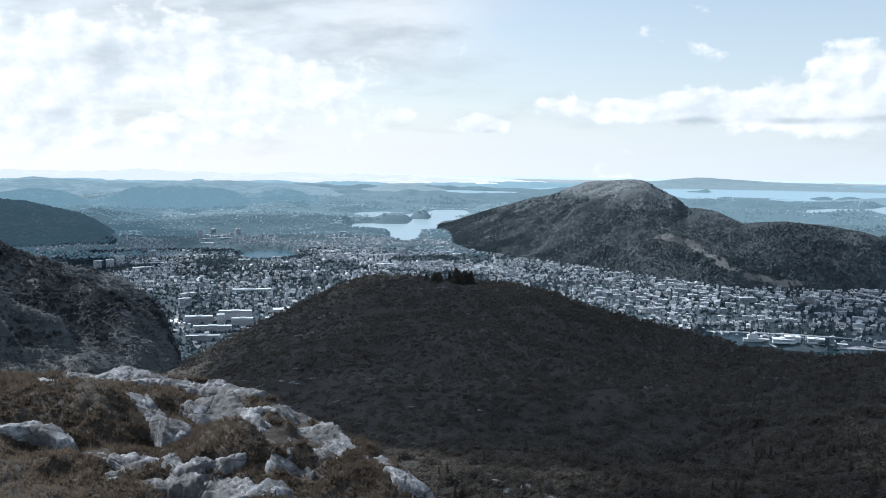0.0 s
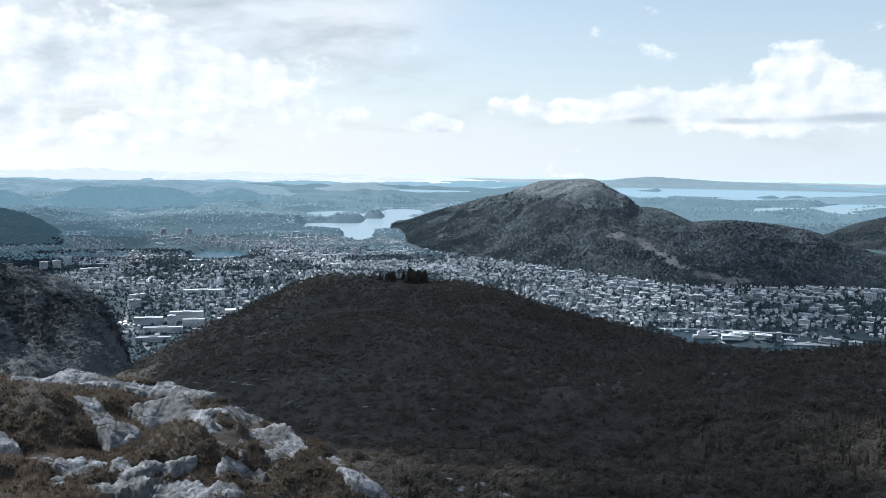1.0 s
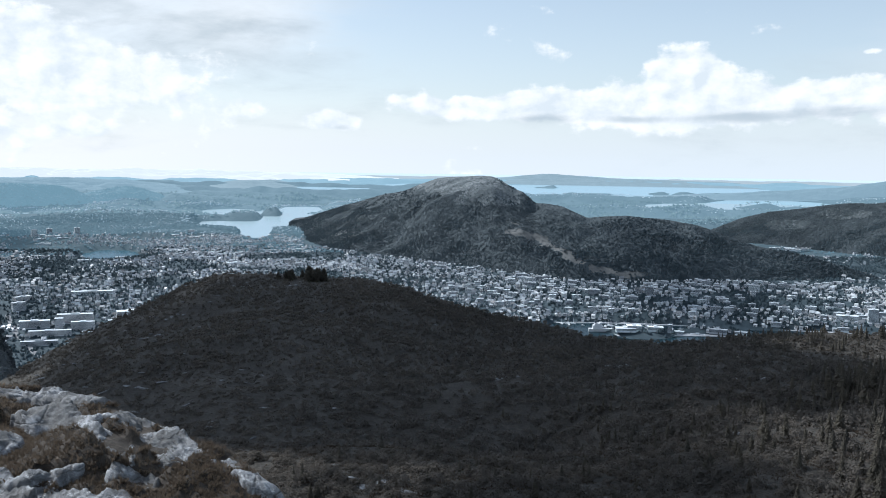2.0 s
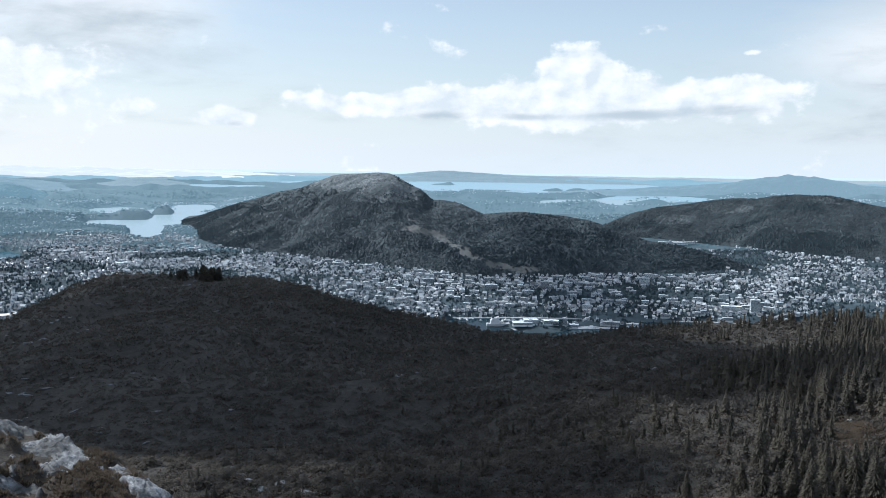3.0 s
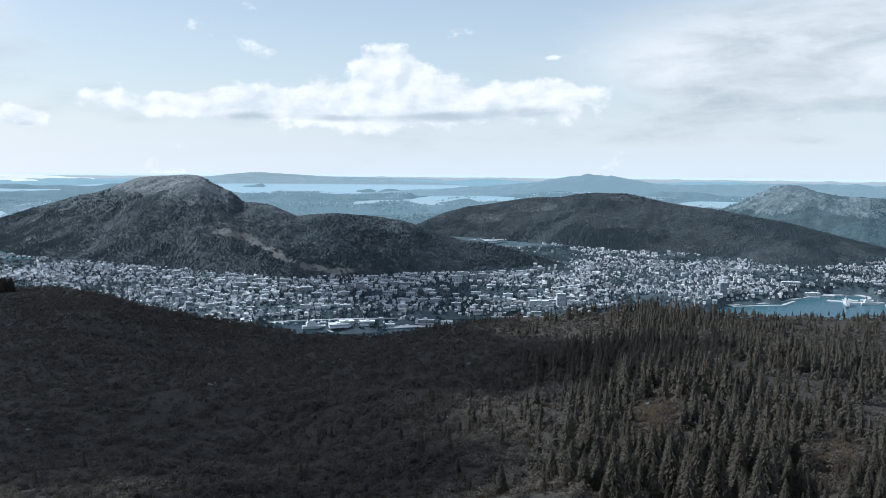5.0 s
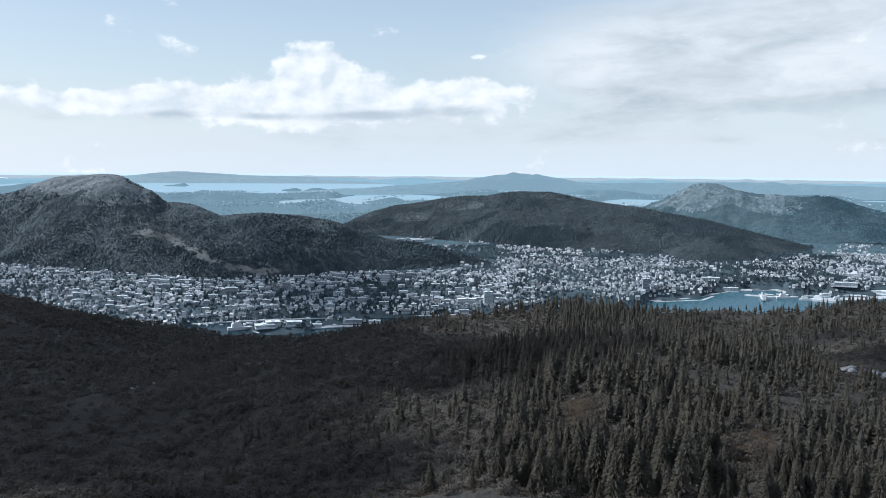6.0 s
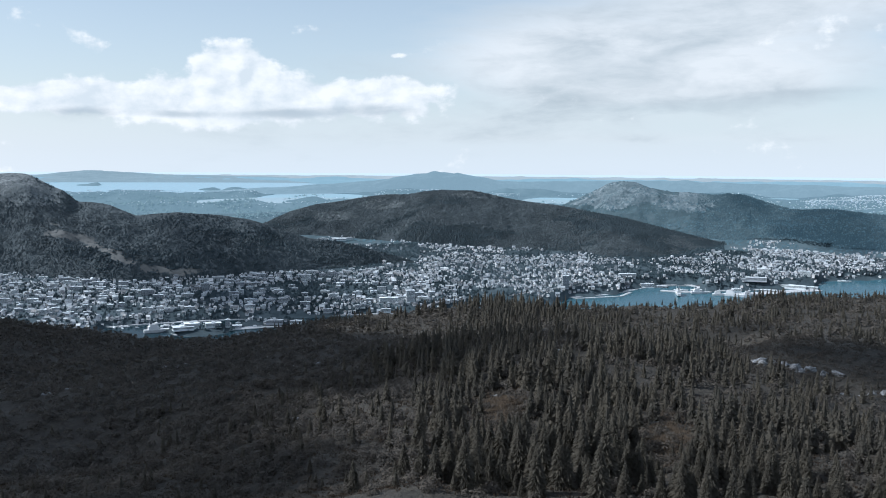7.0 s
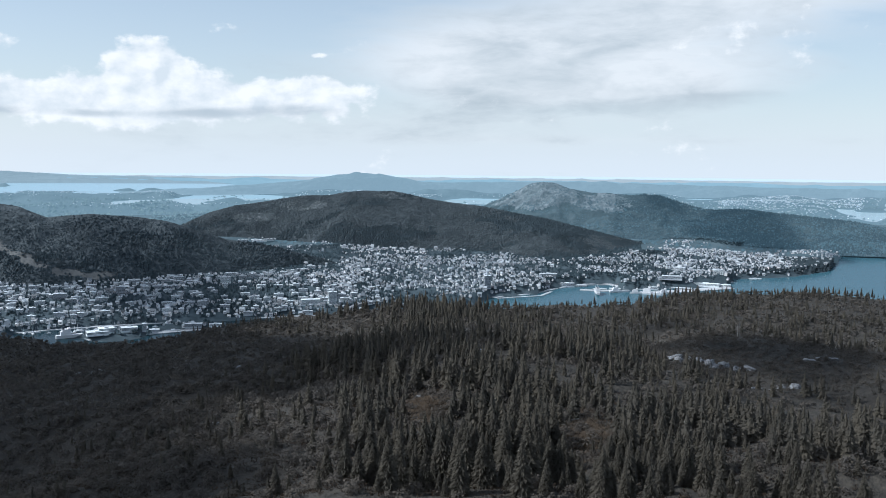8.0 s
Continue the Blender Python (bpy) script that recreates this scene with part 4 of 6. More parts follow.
for i in near:
    c, s = crowns[i % 5]
    ob = new("spruce_tree")
    x, y, z = spot(ta[i], tr[i], tz[i])
    ob.matrix_basis = pose(x, y, z, 0, 0, float(i * 67 % 360)) @ Matrix.Scale(float(th[i]), 4) @ Matrix.Diagonal((1.22, 1.22, 1, 1))
    part("trunk", s, M_BARK, ob)
    part("crown", c, M_SPRUCE, ob)
    tagged(ob, "tall dark spruce with drooping ragged boughs", "spruce tree", group="spruces on the plateau")
low = [spruce_crown(random.Random(60 + i), 190, 1.0, 0.18, 0.14) for i in range(3)] + [spruce_crown(random.Random(66 + i), 48, 1.0, 0.19, 0.24) for i in range(3)]
for i, (v, t) in enumerate(low):
    sel = rest[(tr[rest] < 390) == (i < 3)][i % 3::3]
    me = scatter("spruce_wood", v, t, spot(ta[sel], tr[sel], tz[sel]), rs.uniform(0, 6.28, len(sel)), th[sel][:, None] * np.stack([rs.uniform(0.95, 1.5, len(sel))] * 2 + [np.ones(len(sel))], 1), M_SPRUCE)
    tagged(new("spruce_wood", me), "dense dark spruce wood on the plateau", "spruce wood", kind="stuff")

# a stand of older spruces on the hill top
g = random.Random(90)
for i in range(24):
    a, r = g.gauss(-0.35, 0.3), g.uniform(915, 945)
    if i > 9:
        a = g.gauss(1.35, 0.42)
    ob = new("spruce_tree")
    x, y, z = spot(a, r, near_z(np.array(a), np.array(r)))
    ob.matrix_basis = pose(x, y, z, 0, 0, g.uniform(0, 360)) @ Matrix.Scale(g.uniform(10, 14) if i > 9 else g.uniform(6, 10), 4) @ Matrix.Diagonal((2.3, 2.3, 1, 1))
    part("trunk", crowns[i % 5][1], M_BARK, ob)
    part("crown", crowns[i % 5][0], M_SPRUCE, ob)
    tagged(ob, "old dark spruce in a stand on the hill top", "spruce tree", group="spruces on the hill top")

# birch scrub and juniper over the heath hill


def thicket(name, label, a, r, h, material, wide, seed, cuts=(330, 520)):
    """Rounded bushes in three grades of fineness by their distance."""
    grades = ((0.0, cuts[0], 84, 0.1), (*cuts, 34, 0.15), (cuts[1], 2000.0, 11, 0.27))
    for i, (r0, r1, leaves, size) in enumerate(grades):
        sel = (r >= r0) & (r < r1)
        v, t = dome(random.Random(seed + i), leaves, size)
        g = np.random.RandomState(seed + i)
        me = scatter(name, v, t, spot(a[sel], r[sel], near_z(a[sel], r[sel]) - 0.12 * h[sel]), g.uniform(0, 6.28, sel.sum()), h[sel][:, None] * np.array([[wide, wide, 1.0]]), material)
        tagged(new(name, me), label, name.replace("_", " "), kind="stuff")


rs, ba, br = sites(21, -22, 75, 195, 960, 4.2)
br_c = along(NEAR_R, ba, 3.0)
w, f = clearing(ba, br)
keep = (rs.rand(len(ba)) < (1 - w * 0.5) * (0.95 + 0.6 * f)) & (br < br_c * 1.02)
ba, br, bf = ba[keep], br[keep], f[keep]
bh = 1.2 + 2.0 * rs.rand(len(ba)) ** 2 + 2.0 * np.clip(bf, 0, 0.5)
thicket("scrub", "bare brownish birch scrub and juniper on the heath", ba, br, bh, M_BIRCH, 1.25, 80)

# knee-high heather and dwarf birch where the heath comes nearest
sv, st = dome(random.Random(86), 12, 0.2, 0.8)
rs, ha, hr = sites(22, -6, 67, 196, 345, 1.8)
hx, hy = flat_xy(ha, hr)
keep = fbm(hx / 14, hy / 14, 4) + 0.5 * rs.rand(len(ha)) > -0.12
ha, hr = ha[keep], hr[keep]
me = scatter("heather", sv, st, spot(ha, hr, near_z(ha, hr) - 0.05), rs.uniform(0, 6.28, len(ha)), 0.5 + 0.9 * rs.rand(len(ha), 1) ** 2 * np.array([[1.4, 1.4, 1.0]]), foliage("plateau heather", (0.024, 0.019, 0.0155), (0.085, 0.065, 0.048), scale=0.3, patch=0.2))
tagged(new("heather", me), "brown heather and dwarf birch on the plateau", "heather", kind="stuff")

# the same on the open heath beyond the wood
rs, ha, hr = sites(24, 50, 72, 370, 570, 2.7)
hx, hy = flat_xy(ha, hr)
keep = (clearing(ha, hr)[0] < 0.5) & (fbm(hx / 18, hy / 18, 4) + 0.5 * rs.rand(len(ha)) > -0.1)
ha, hr = ha[keep], hr[keep]
me = scatter("heather", sv, st, spot(ha, hr, near_z(ha, hr) - 0.05), rs.uniform(0, 6.28, len(ha)), 0.7 + 1.2 * rs.rand(len(ha), 1) ** 2 * np.array([[1.4, 1.4, 1.0]]), M_BIRCH)
tagged(new("heather", me), "dark heather and dwarf birch on the open heath", "heather", kind="stuff")

# pale withered grass in the clearings
gv, gt = np.array(blades_v), np.array(blades_t)
for a0, r0, wa, wr in ((40.4, 306, 1.4, 22.0), (50.6, 270, 1.5, 26.0)):
    ga, gr = rs.normal(a0, wa * 0.6, 3600), rs.normal(r0, wr * 0.6, 3600)
    me = scatter("grass", gv, gt, spot(ga, gr, near_z(ga, gr)), rs.uniform(0, 6.28, 3600), 0.45 + 0.7 * rs.rand(3600, 1) * np.array([[1.3, 1.3, 1.0]]), M_GRASS)
    tagged(new("grass", me), "pale withered grass in a forest clearing", "grass", kind="stuff")

# rounded birch and pine crowns over the whole plateau
rs, ba, br = sites(23, -20, 75, 235, 960, 5.2)
w, f = clearing(ba, br)
x, y = flat_xy(ba, br)
g = fbm(x / 45 + 11, y / 45, 4)
keep = (rs.rand(len(ba)) < np.clip(0.55 + 1.3 * g + 0.5 * smooth(0, 25, ba), 0.05, 1) * (1 - 0.45 * w)) & (br < along(NEAR_R, ba, 3.0) * 1.0)
ba, br = ba[keep], br[keep]
bh = rs.uniform(1.8, 5.2, len(ba)) * (1 - 0.6 * shrunk(ba, br)) * (0.4 + 0.6 * smooth(-4, 9, ba)) * np.where((ba > 53) & (br > 395) & (br < 545), 0.5, 1.0)
M_CROWN = foliage("plateau birch crowns", (0.076, 0.072, 0.066), (0.12, 0.109, 0.096), scale=0.3, patch=0.05)
thicket("birch_wood", "dark leafless birch and pine crowns on the plateau", ba, br, bh, M_CROWN, 1.05, 230)

# bare rock showing through the heath: bearing, distance, half sizes
rs = np.random.RandomState(31)
OUTCROPS = [(20.3, 500, 8, 3, 1.5), (13.4, 480, 9, 3, 1.3), (25.2, 490, 7, 2, 1.2), (28.0, 450, 8, 3, 1.3), (33.5, 475, 5, 2, 1.1), (34.9, 480, 8, 3, 1.4), (4.55, 262, 7, 3, 1.5), (7.2, 250, 4, 2, 1.0), (55.5, 436, 8, 5, 2.6), (57.3, 446, 13, 6, 3.3), (58.9, 446, 12, 6, 3.0), (61.9, 415, 9, 4, 2.2),
            (64.2, 470, 8, 3, 1.4), (50.0, 291, 3.4, 1.4, 1.0), (52.8, 282, 2, 1, 0.7), (43.0, 380, 6, 2, 1.3), (44.4, 395, 4, 2, 1.0), (-12.0, 640, 9, 4, 1.6), (-8.6, 720, 9, 4, 1.6), (-7.2, 780, 9, 4, 1.5), (-5.8, 690, 8, 3, 1.3), (-3.3, 860, 9, 3, 1.3), (-0.3, 880, 8, 3, 1.2), (40.4, 318, 3, 1.6, 1.1), (1.0, 262, 3, 1.5, 1.0), (2.9, 302, 5, 2, 1.2)]
for i in range(84):
    a = rs.uniform(-15, 28) if i < 34 else rs.uniform(-15, -2)
    OUTCROPS.append((a, float(rs.uniform(0.33, 0.97) * along(NEAR_R, a)), *(rs.uniform(0.6, 1.4, 3) * (3.2, 1.6, 0.8))))
SMALL = []
for a, r, sx, sy, sz in OUTCROPS:
    n = max(1, int(sx / 2.2))
    for j in range(n):
        u = (j - (n - 1) / 2) * 2 * sx / n
        SMALL.append((a + math.degrees((u + rs.normal(0, 0.6)) / r), r + float(rs.normal(0, sy * 0.5)), float(sx / n * rs.uniform(0.7, 1.6)), sy * float(rs.uniform(0.5, 0.9)), sz * float(rs.uniform(0.45, 0.95))))
for i, (a, r, sx, sy, sz) in enumerate(SMALL):
    ob = new("rock", SLABS[i % 6])
    x, y, z = spot(a, r, near_z(np.array(a), np.array(float(r))))
    ob.matrix_basis = pose(x, y, z - sz * 0.12, 5 * math.sin(i), 7 * math.cos(2.3 * i), -a + 40 * math.sin(1.7 * i)) @ Matrix.Diagonal((sx, sy, sz, 1))
    tagged(ob, "low pale rock outcrop in the heath", "rock", group="outcrops on the plateau")

# a tall weathered pole on the open heath
pole = new("pole")
x, y, z = spot(59.45, 520, near_z(np.array(59.45), np.array(520.0)))
pole.matrix_basis = pose(x, y, z)
v, t = stem(8.5, 0.3, 8)
part("shaft", tri_mesh("shaft", v * [1, 1, 1], t, surface("weathered wood", [(0.2, 0.19, 0.17), (0.36, 0.34, 0.31), (0.28, 0.26, 0.24)], 2.0, bump=0.3, distance=0.03)), None, pole)
part("cap", tri_mesh("cap", *box(-0.25, 0.25, -0.25, 0.25, 8.4, 8.8), M_BARK), None, pole)
tagged(pole, "tall grey weathered wooden pole standing on open heath", "pole")


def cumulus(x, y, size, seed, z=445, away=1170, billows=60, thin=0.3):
    """A cumulus out of view, made of many billows, added towards the sun so that its shadow falls at x, y."""
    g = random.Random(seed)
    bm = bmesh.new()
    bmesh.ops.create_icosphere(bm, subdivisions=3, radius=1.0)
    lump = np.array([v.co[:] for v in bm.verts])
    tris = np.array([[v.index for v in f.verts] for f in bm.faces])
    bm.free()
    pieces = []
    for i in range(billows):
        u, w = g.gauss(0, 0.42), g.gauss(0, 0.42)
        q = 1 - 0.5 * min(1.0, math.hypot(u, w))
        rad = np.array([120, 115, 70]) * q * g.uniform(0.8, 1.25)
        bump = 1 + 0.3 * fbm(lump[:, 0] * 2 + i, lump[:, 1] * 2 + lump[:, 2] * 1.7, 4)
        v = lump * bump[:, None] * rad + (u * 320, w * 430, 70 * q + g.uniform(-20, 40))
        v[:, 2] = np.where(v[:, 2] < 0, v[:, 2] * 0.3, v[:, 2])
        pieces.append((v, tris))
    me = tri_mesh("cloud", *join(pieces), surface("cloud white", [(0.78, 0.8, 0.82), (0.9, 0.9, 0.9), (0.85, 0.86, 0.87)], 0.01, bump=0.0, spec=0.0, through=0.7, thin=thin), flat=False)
    ob = tagged(new("cloud", me), "white cumulus cloud out of view, added to shade the land", "cloud", kind="structure")
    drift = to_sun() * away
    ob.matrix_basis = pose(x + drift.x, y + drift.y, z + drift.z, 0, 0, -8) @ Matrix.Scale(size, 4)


# unseen clouds placed for their shadows: plateau, then town, ridge and mountain flank
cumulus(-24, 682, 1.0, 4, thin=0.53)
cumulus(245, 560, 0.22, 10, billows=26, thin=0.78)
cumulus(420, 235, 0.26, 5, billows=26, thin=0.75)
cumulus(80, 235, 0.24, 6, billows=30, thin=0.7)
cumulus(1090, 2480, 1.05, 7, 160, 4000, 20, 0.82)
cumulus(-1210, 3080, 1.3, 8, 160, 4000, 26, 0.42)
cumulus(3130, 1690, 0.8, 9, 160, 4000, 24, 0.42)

# ---- the town ----


def paint(name, base, spread=0.25, rough=0.7, warm=0.0, glow=None, spec=0.4):
    """House paint and roofing: each house a little different, with grime. glow: strength of emission that imitates haze
    over far houses.
    """
    m = bpy.data.materials.new(name)
    m.use_nodes = True
    n = Nodes(m.node_tree)
    tc = n.add("ShaderNodeTexCoord").outputs["Object"]
    rnd = n.math("FRACT", n.math("ADD", n.add("ShaderNodeNewGeometry").outputs["Random Per Island"], n.add("ShaderNodeObjectInfo").outputs["Random"]))
    c = n.mix(rnd, tuple(b * (1 - spread) for b in base), tuple(min(b * (1 + spread), 0.9) for b in base))
    if warm:
        c = n.mix(n.remap(rnd, 0.82, 0.86, 0.0, warm), c, (0.3, 0.12, 0.08))
        c = n.mix(n.remap(rnd, 0.68, 0.71, 0.0, warm * 0.7), c, (0.42, 0.34, 0.2))
    c = n.mix(n.remap(n.noise(tc, 0.12, 4.0), 0.35, 0.7, 0.0, 0.3), c, tuple(b * 0.6 for b in base))
    p = n.add("ShaderNodeBsdfPrincipled", {"Base Color": c, "Roughness": rough})
    p.inputs["Specular IOR Level"].default_value = spec
    out = p.outputs[0]
    if glow:
        out = n.add("ShaderNodeAddShader", {0: out, 1: n.add("ShaderNodeEmission", {0: (*HAZE, 1.0), 1: glow}).outputs[0]}).outputs[0]
    n.add("ShaderNodeOutputMaterial", {0: out})
    return m


M_WALL = paint("painted timber and render", (0.7, 0.76, 0.82), 0.4, warm=0.12)
M_ROOF = paint("roof tiles and felt", (0.3, 0.34, 0.37), 0.85, rough=0.42, warm=0.1, spec=0.7)
M_GLASS = paint("window bands", (0.05, 0.065, 0.08), 0.3, rough=0.2, spec=0.6)
M_CONC = paint("pale concrete", (0.58, 0.63, 0.68), 0.4)
M_FLAT = paint("pale flat roofing", (0.62, 0.67, 0.72), 0.3, rough=0.6)
M_QUAY = surface("quay and road surface", [(0.12, 0.13, 0.14), (0.26, 0.27, 0.28), (0.18, 0.19, 0.2)], 0.08, bump=0.2)
M_APRON = surface("pale quay concrete", [(0.3, 0.32, 0.34), (0.5, 0.52, 0.54), (0.38, 0.4, 0.42)], 0.06, bump=0.2)
# Haze over the far houses is put into their walls and roofs.
M_WALL_FAR = paint("far walls with haze glow", (0.5, 0.56, 0.61), 0.4, glow=0.28)
M_ROOF_FAR = paint("far roofs with haze glow", (0.28, 0.31, 0.33), 0.6, rough=0.5, glow=0.26, spec=0.5)
# These far woods carry haze as emission in their own surface.
M_WOODS_FAR = surface("far woods with haze glow", [(0.012, 0.028, 0.034), (0.042, 0.066, 0.075), (0.02, 0.04, 0.047)], 0.05, bump=0.0, island=0.5, glow=((0.22, 0.4, 0.52), 0.24))
# Cloud shade is painted in as darker colours, haze as emission.
M_SHADED_WOODS = surface("woods with cloud shade painted in", [(0.008, 0.018, 0.023), (0.028, 0.042, 0.048), (0.014, 0.026, 0.032)], 0.05, bump=0.0, island=0.3, glow=((0.21, 0.42, 0.57), 0.125))
M_HAZY = surface("woods with thick haze glow", [(0.015, 0.03, 0.035), (0.16, 0.19, 0.2), (0.05, 0.07, 0.075)], 0.02, bump=0.0, island=0.5, glow=(HAZE, 0.55))
M_WOODS_FARTHER = surface("farther woods with haze glow", [(0.02, 0.035, 0.034), (0.06, 0.08, 0.076), (0.03, 0.05, 0.048)], 0.05, bump=0.0, island=0.4, glow=(HAZE, 0.46))

# a house one unit wide (x), deep 0.75 and its eaves at 0.55, ridge at 0.85
HOUSE_WALL = join([box(-0.5, 0.5, -0.36, 0.36, -0.25, 0.55), ([(-0.5, -0.36, 0.55), (-0.5, 0.36, 0.55), (-0.5, 0, 0.84)], [(0, 2, 1)]), ([(0.5, -0.36, 0.55), (0.5, 0.36, 0.55), (0.5, 0, 0.84)], [(0, 1, 2)])])
rv = [(-0.56, -0.44, 0.5), (0.56, -0.44, 0.5), (0.56, 0, 0.87), (-0.56, 0, 0.87), (0.56, 0.44, 0.5), (-0.56, 0.44, 0.5),
      (-0.56, -0.44, 0.46), (0.56, -0.44, 0.46), (0.56, 0, 0.82), (-0.56, 0, 0.82), (0.56, 0.44, 0.46), (-0.56, 0.44, 0.46)]
rt = [(0, 1, 2), (0, 2, 3), (3, 2, 4), (3, 4, 5), (6, 8, 7), (6, 9, 8), (9, 10, 8), (9, 11, 10), (0, 7, 1), (0, 6, 7), (4, 10, 11), (4, 11, 5), (1, 7, 8), (1, 8, 2), (2, 8, 10), (2, 10, 4), (0, 3, 9), (0, 9, 6), (3, 5, 11), (3, 11, 9)]
HOUSE_ROOF = (np.array(rv), np.array(rt))
HOUSE_ROOF_LOW = (np.array(rv[:6]), np.array(rt[:4]))
HOUSE_GLASS = join([box(x - 0.07, x + 0.07, s * 0.365 - 0.006, s * 0.365 + 0.006, z, z + 0.12) for s in (-1, 1) for z in (0.08, 0.32) for x in (-0.3, 0.0, 0.3)])
def trimmed(piece, drop):
    v, t = piece
    return v, np.array([q for k, q in enumerate(t) if k not in drop])


LOW_GLASS = join([([(-0.38, s * 0.375, z), (0.38, s * 0.375, z), (0.38, s * 0.375, z + 0.1), (-0.38, s * 0.375, z + 0.1)], [(0, 1, 2), (0, 2, 3)]) for s, z in ((-1, 0.1), (-1, 0.34), (1, 0.34))])
LOW_WALL = trimmed(HOUSE_WALL, (0, 1, 2, 3))
LOW_HOUSE = join([LOW_WALL, HOUSE_ROOF_LOW, LOW_GLASS])
FAR_HOUSE = join([LOW_WALL, HOUSE_ROOF_LOW])
FAR_SLOTS = np.array([0] * len(LOW_WALL[1]) + [1] * 4)
LOW_SLOTS = np.array([0] * len(LOW_WALL[1]) + [1] * 4 + [2] * len(LOW_GLASS[1]))


def foot_of(i, az):
    """Distance of the foot of hill i at the bearings; far away beyond its ends."""
    a, r, z = HILLS[i]
    return np.interp(az, a, r[0], left=60000, right=60000)


def open_land(az, r, margin=0.0):
    """True where houses may stand: dry, below the hills and out of the near slopes."""
    ok = wetness(az, r) < -0.35
    for i in (0, 1, 2, 4):
        a, rr, z = HILLS[i]
        ok &= ~((r > foot_of(i, az) + margin) & (r < np.interp(az, a, rr[-1], left=0, right=0)) & (np.interp(az, a, z[109], left=-999, right=-999) > -506))
    ok &= near_z(az, r) < land_z(az, r) + 2
    return ok


TAKEN = []


def free(az, r, size):
    x, y = flat_xy(az, r)
    for a, b, c in TAKEN:
        if (x - a) ** 2 + (y - b) ** 2 < (size + c) ** 2:
            return False
    TAKEN.append((x, y, size))
    return True


def block_meshes(name, length, depth, floors, storey=3.1):
    """Wall, roof and one window band for each floor, in metres."""
    h = floors * storey
    wall = tri_mesh("wall", *box(-length / 2, length / 2, -depth / 2, depth / 2, -6, h), M_WALL if name == "hospital_wing" else M_CONC)
    roof = tri_mesh("roof", *join([box(-length / 2 - 0.4, length / 2 + 0.4, -depth / 2 - 0.4, depth / 2 + 0.4, h, h + 0.7)]), M_FLAT)
    shed = tri_mesh("stair_head", *box(-length * 0.12, length * 0.12, -depth * 0.25, depth * 0.25, h + 0.7, h + 3.2), M_CONC)
    rows = []
    for f in range(floors):
        z = f * storey + 1.0
        rows.append(tri_mesh("window_band", *box(-length / 2 - 0.15, length / 2 + 0.15, -depth / 2 - 0.15, depth / 2 + 0.15, z, z + 1.4), M_GLASS))
    return wall, roof, shed, rows


BLOCKS = {}


def block(az, r, length, depth, floors, turn=0.0, label="long pale concrete apartment block with rows of windows", category="apartment block", name="apartment_block", group="apartment blocks in the town", lift=0.0):
    key = (length, depth, floors)
    if key not in BLOCKS:
        BLOCKS[key] = block_meshes(name, *key)
    wall, roof, shed, rows = BLOCKS[key]
    ob = new(name)
    x, y, z = spot(az, r, land_z(np.array(float(az)), np.array(float(r))) + lift)
    k = float(squash(np.array(r)) / r)
    ob.matrix_basis = pose(x, y, z, 0, 0, -az + turn) @ Matrix.Scale(k, 4)
    part("wall", wall, None, ob)
    top = part("roof", roof, None, ob, "pale flat roof")
    part("stair_head", shed, None, top)
    for m in rows:
        part("window_band", m, None, ob)
    TAKEN.append((*flat_xy(az, r), length * 0.55))
    return tagged(ob, label, category, group=group)


# landmarks
block(34.53, 3413, 32, 26, 16, 8, "dark slab-sided tower block beside the bridge", "tower block", "tower_block", "tower blocks")
block(33.18, 3433, 70, 26, 6, 4, "broad dark harbour office block", "office block", "office_block", "harbour offices")
block(28.04, 3952, 44, 20, 10, 0, "tall broad apartment block below the wooded mountain", "tower block", "tower_block", "tower blocks")
block(21.94, 3743, 32, 18, 10, 0, "tall apartment block below the wooded mountain", "tower block", "tower_block", "tower blocks")
block(18.62, 3688, 48, 16, 7, 0)
block(44.21, 3833, 26, 26, 16, 10, "white square tower block near the shore", "tower block", "tower_block", "tower blocks")
for a, r, ln, dp, fl, tn in [(-14.99, 3143, 90, 22, 7, -6), (-12.81, 3193, 110, 24, 9, -6), (-9.73, 3210, 90, 40, 9, 4), (-14.19, 2992, 120, 20, 5, -6), (-11.2, 2934, 130, 18, 5, -6), (-8.23, 3025, 120, 24, 4, 4), (-14.77, 2844, 100, 16, 4, -6), (-15.8, 3452, 44, 20, 9, 20), (-15.61, 3639, 60, 20, 5, 30), (-12.4, 3066, 70, 18, 8, -6), (-10.42, 3088, 64, 20, 7, 4), (-13.69, 3094, 24, 22, 11, -6), (-9.13, 3123, 40, 18, 6, 4), (-12.58, 2799, 60, 16, 3, -6), (-10.01, 2866, 50, 16, 4, 4)]:
    block(a, r, ln, dp, fl, tn, "long grey hospital wing with window rows", "hospital wing", "hospital_wing", "hospital wings")
block(-11.84, 3743, 150, 30, 3, -3, "long low sports hall with a white roof edge", "sports hall", "sports_hall", "sports halls")
for a, r in [(-20.7, 4667), (-20.01, 4718), (-19.42, 4852), (-14.88, 6485), (-14.08, 6668), (-12.6, 6625), (-17.63, 5121)]:
    block(a, r, 34, 22, 14 if r > 5500 else 12, 12, "slim tower block among the suburbs", "tower block", "tower_block", "tower blocks")
block(30.09, 6075, 90, 30, 2, 3, "long white industrial hall in a side valley", "industrial hall", "industrial_hall", "industrial halls", lift=12)
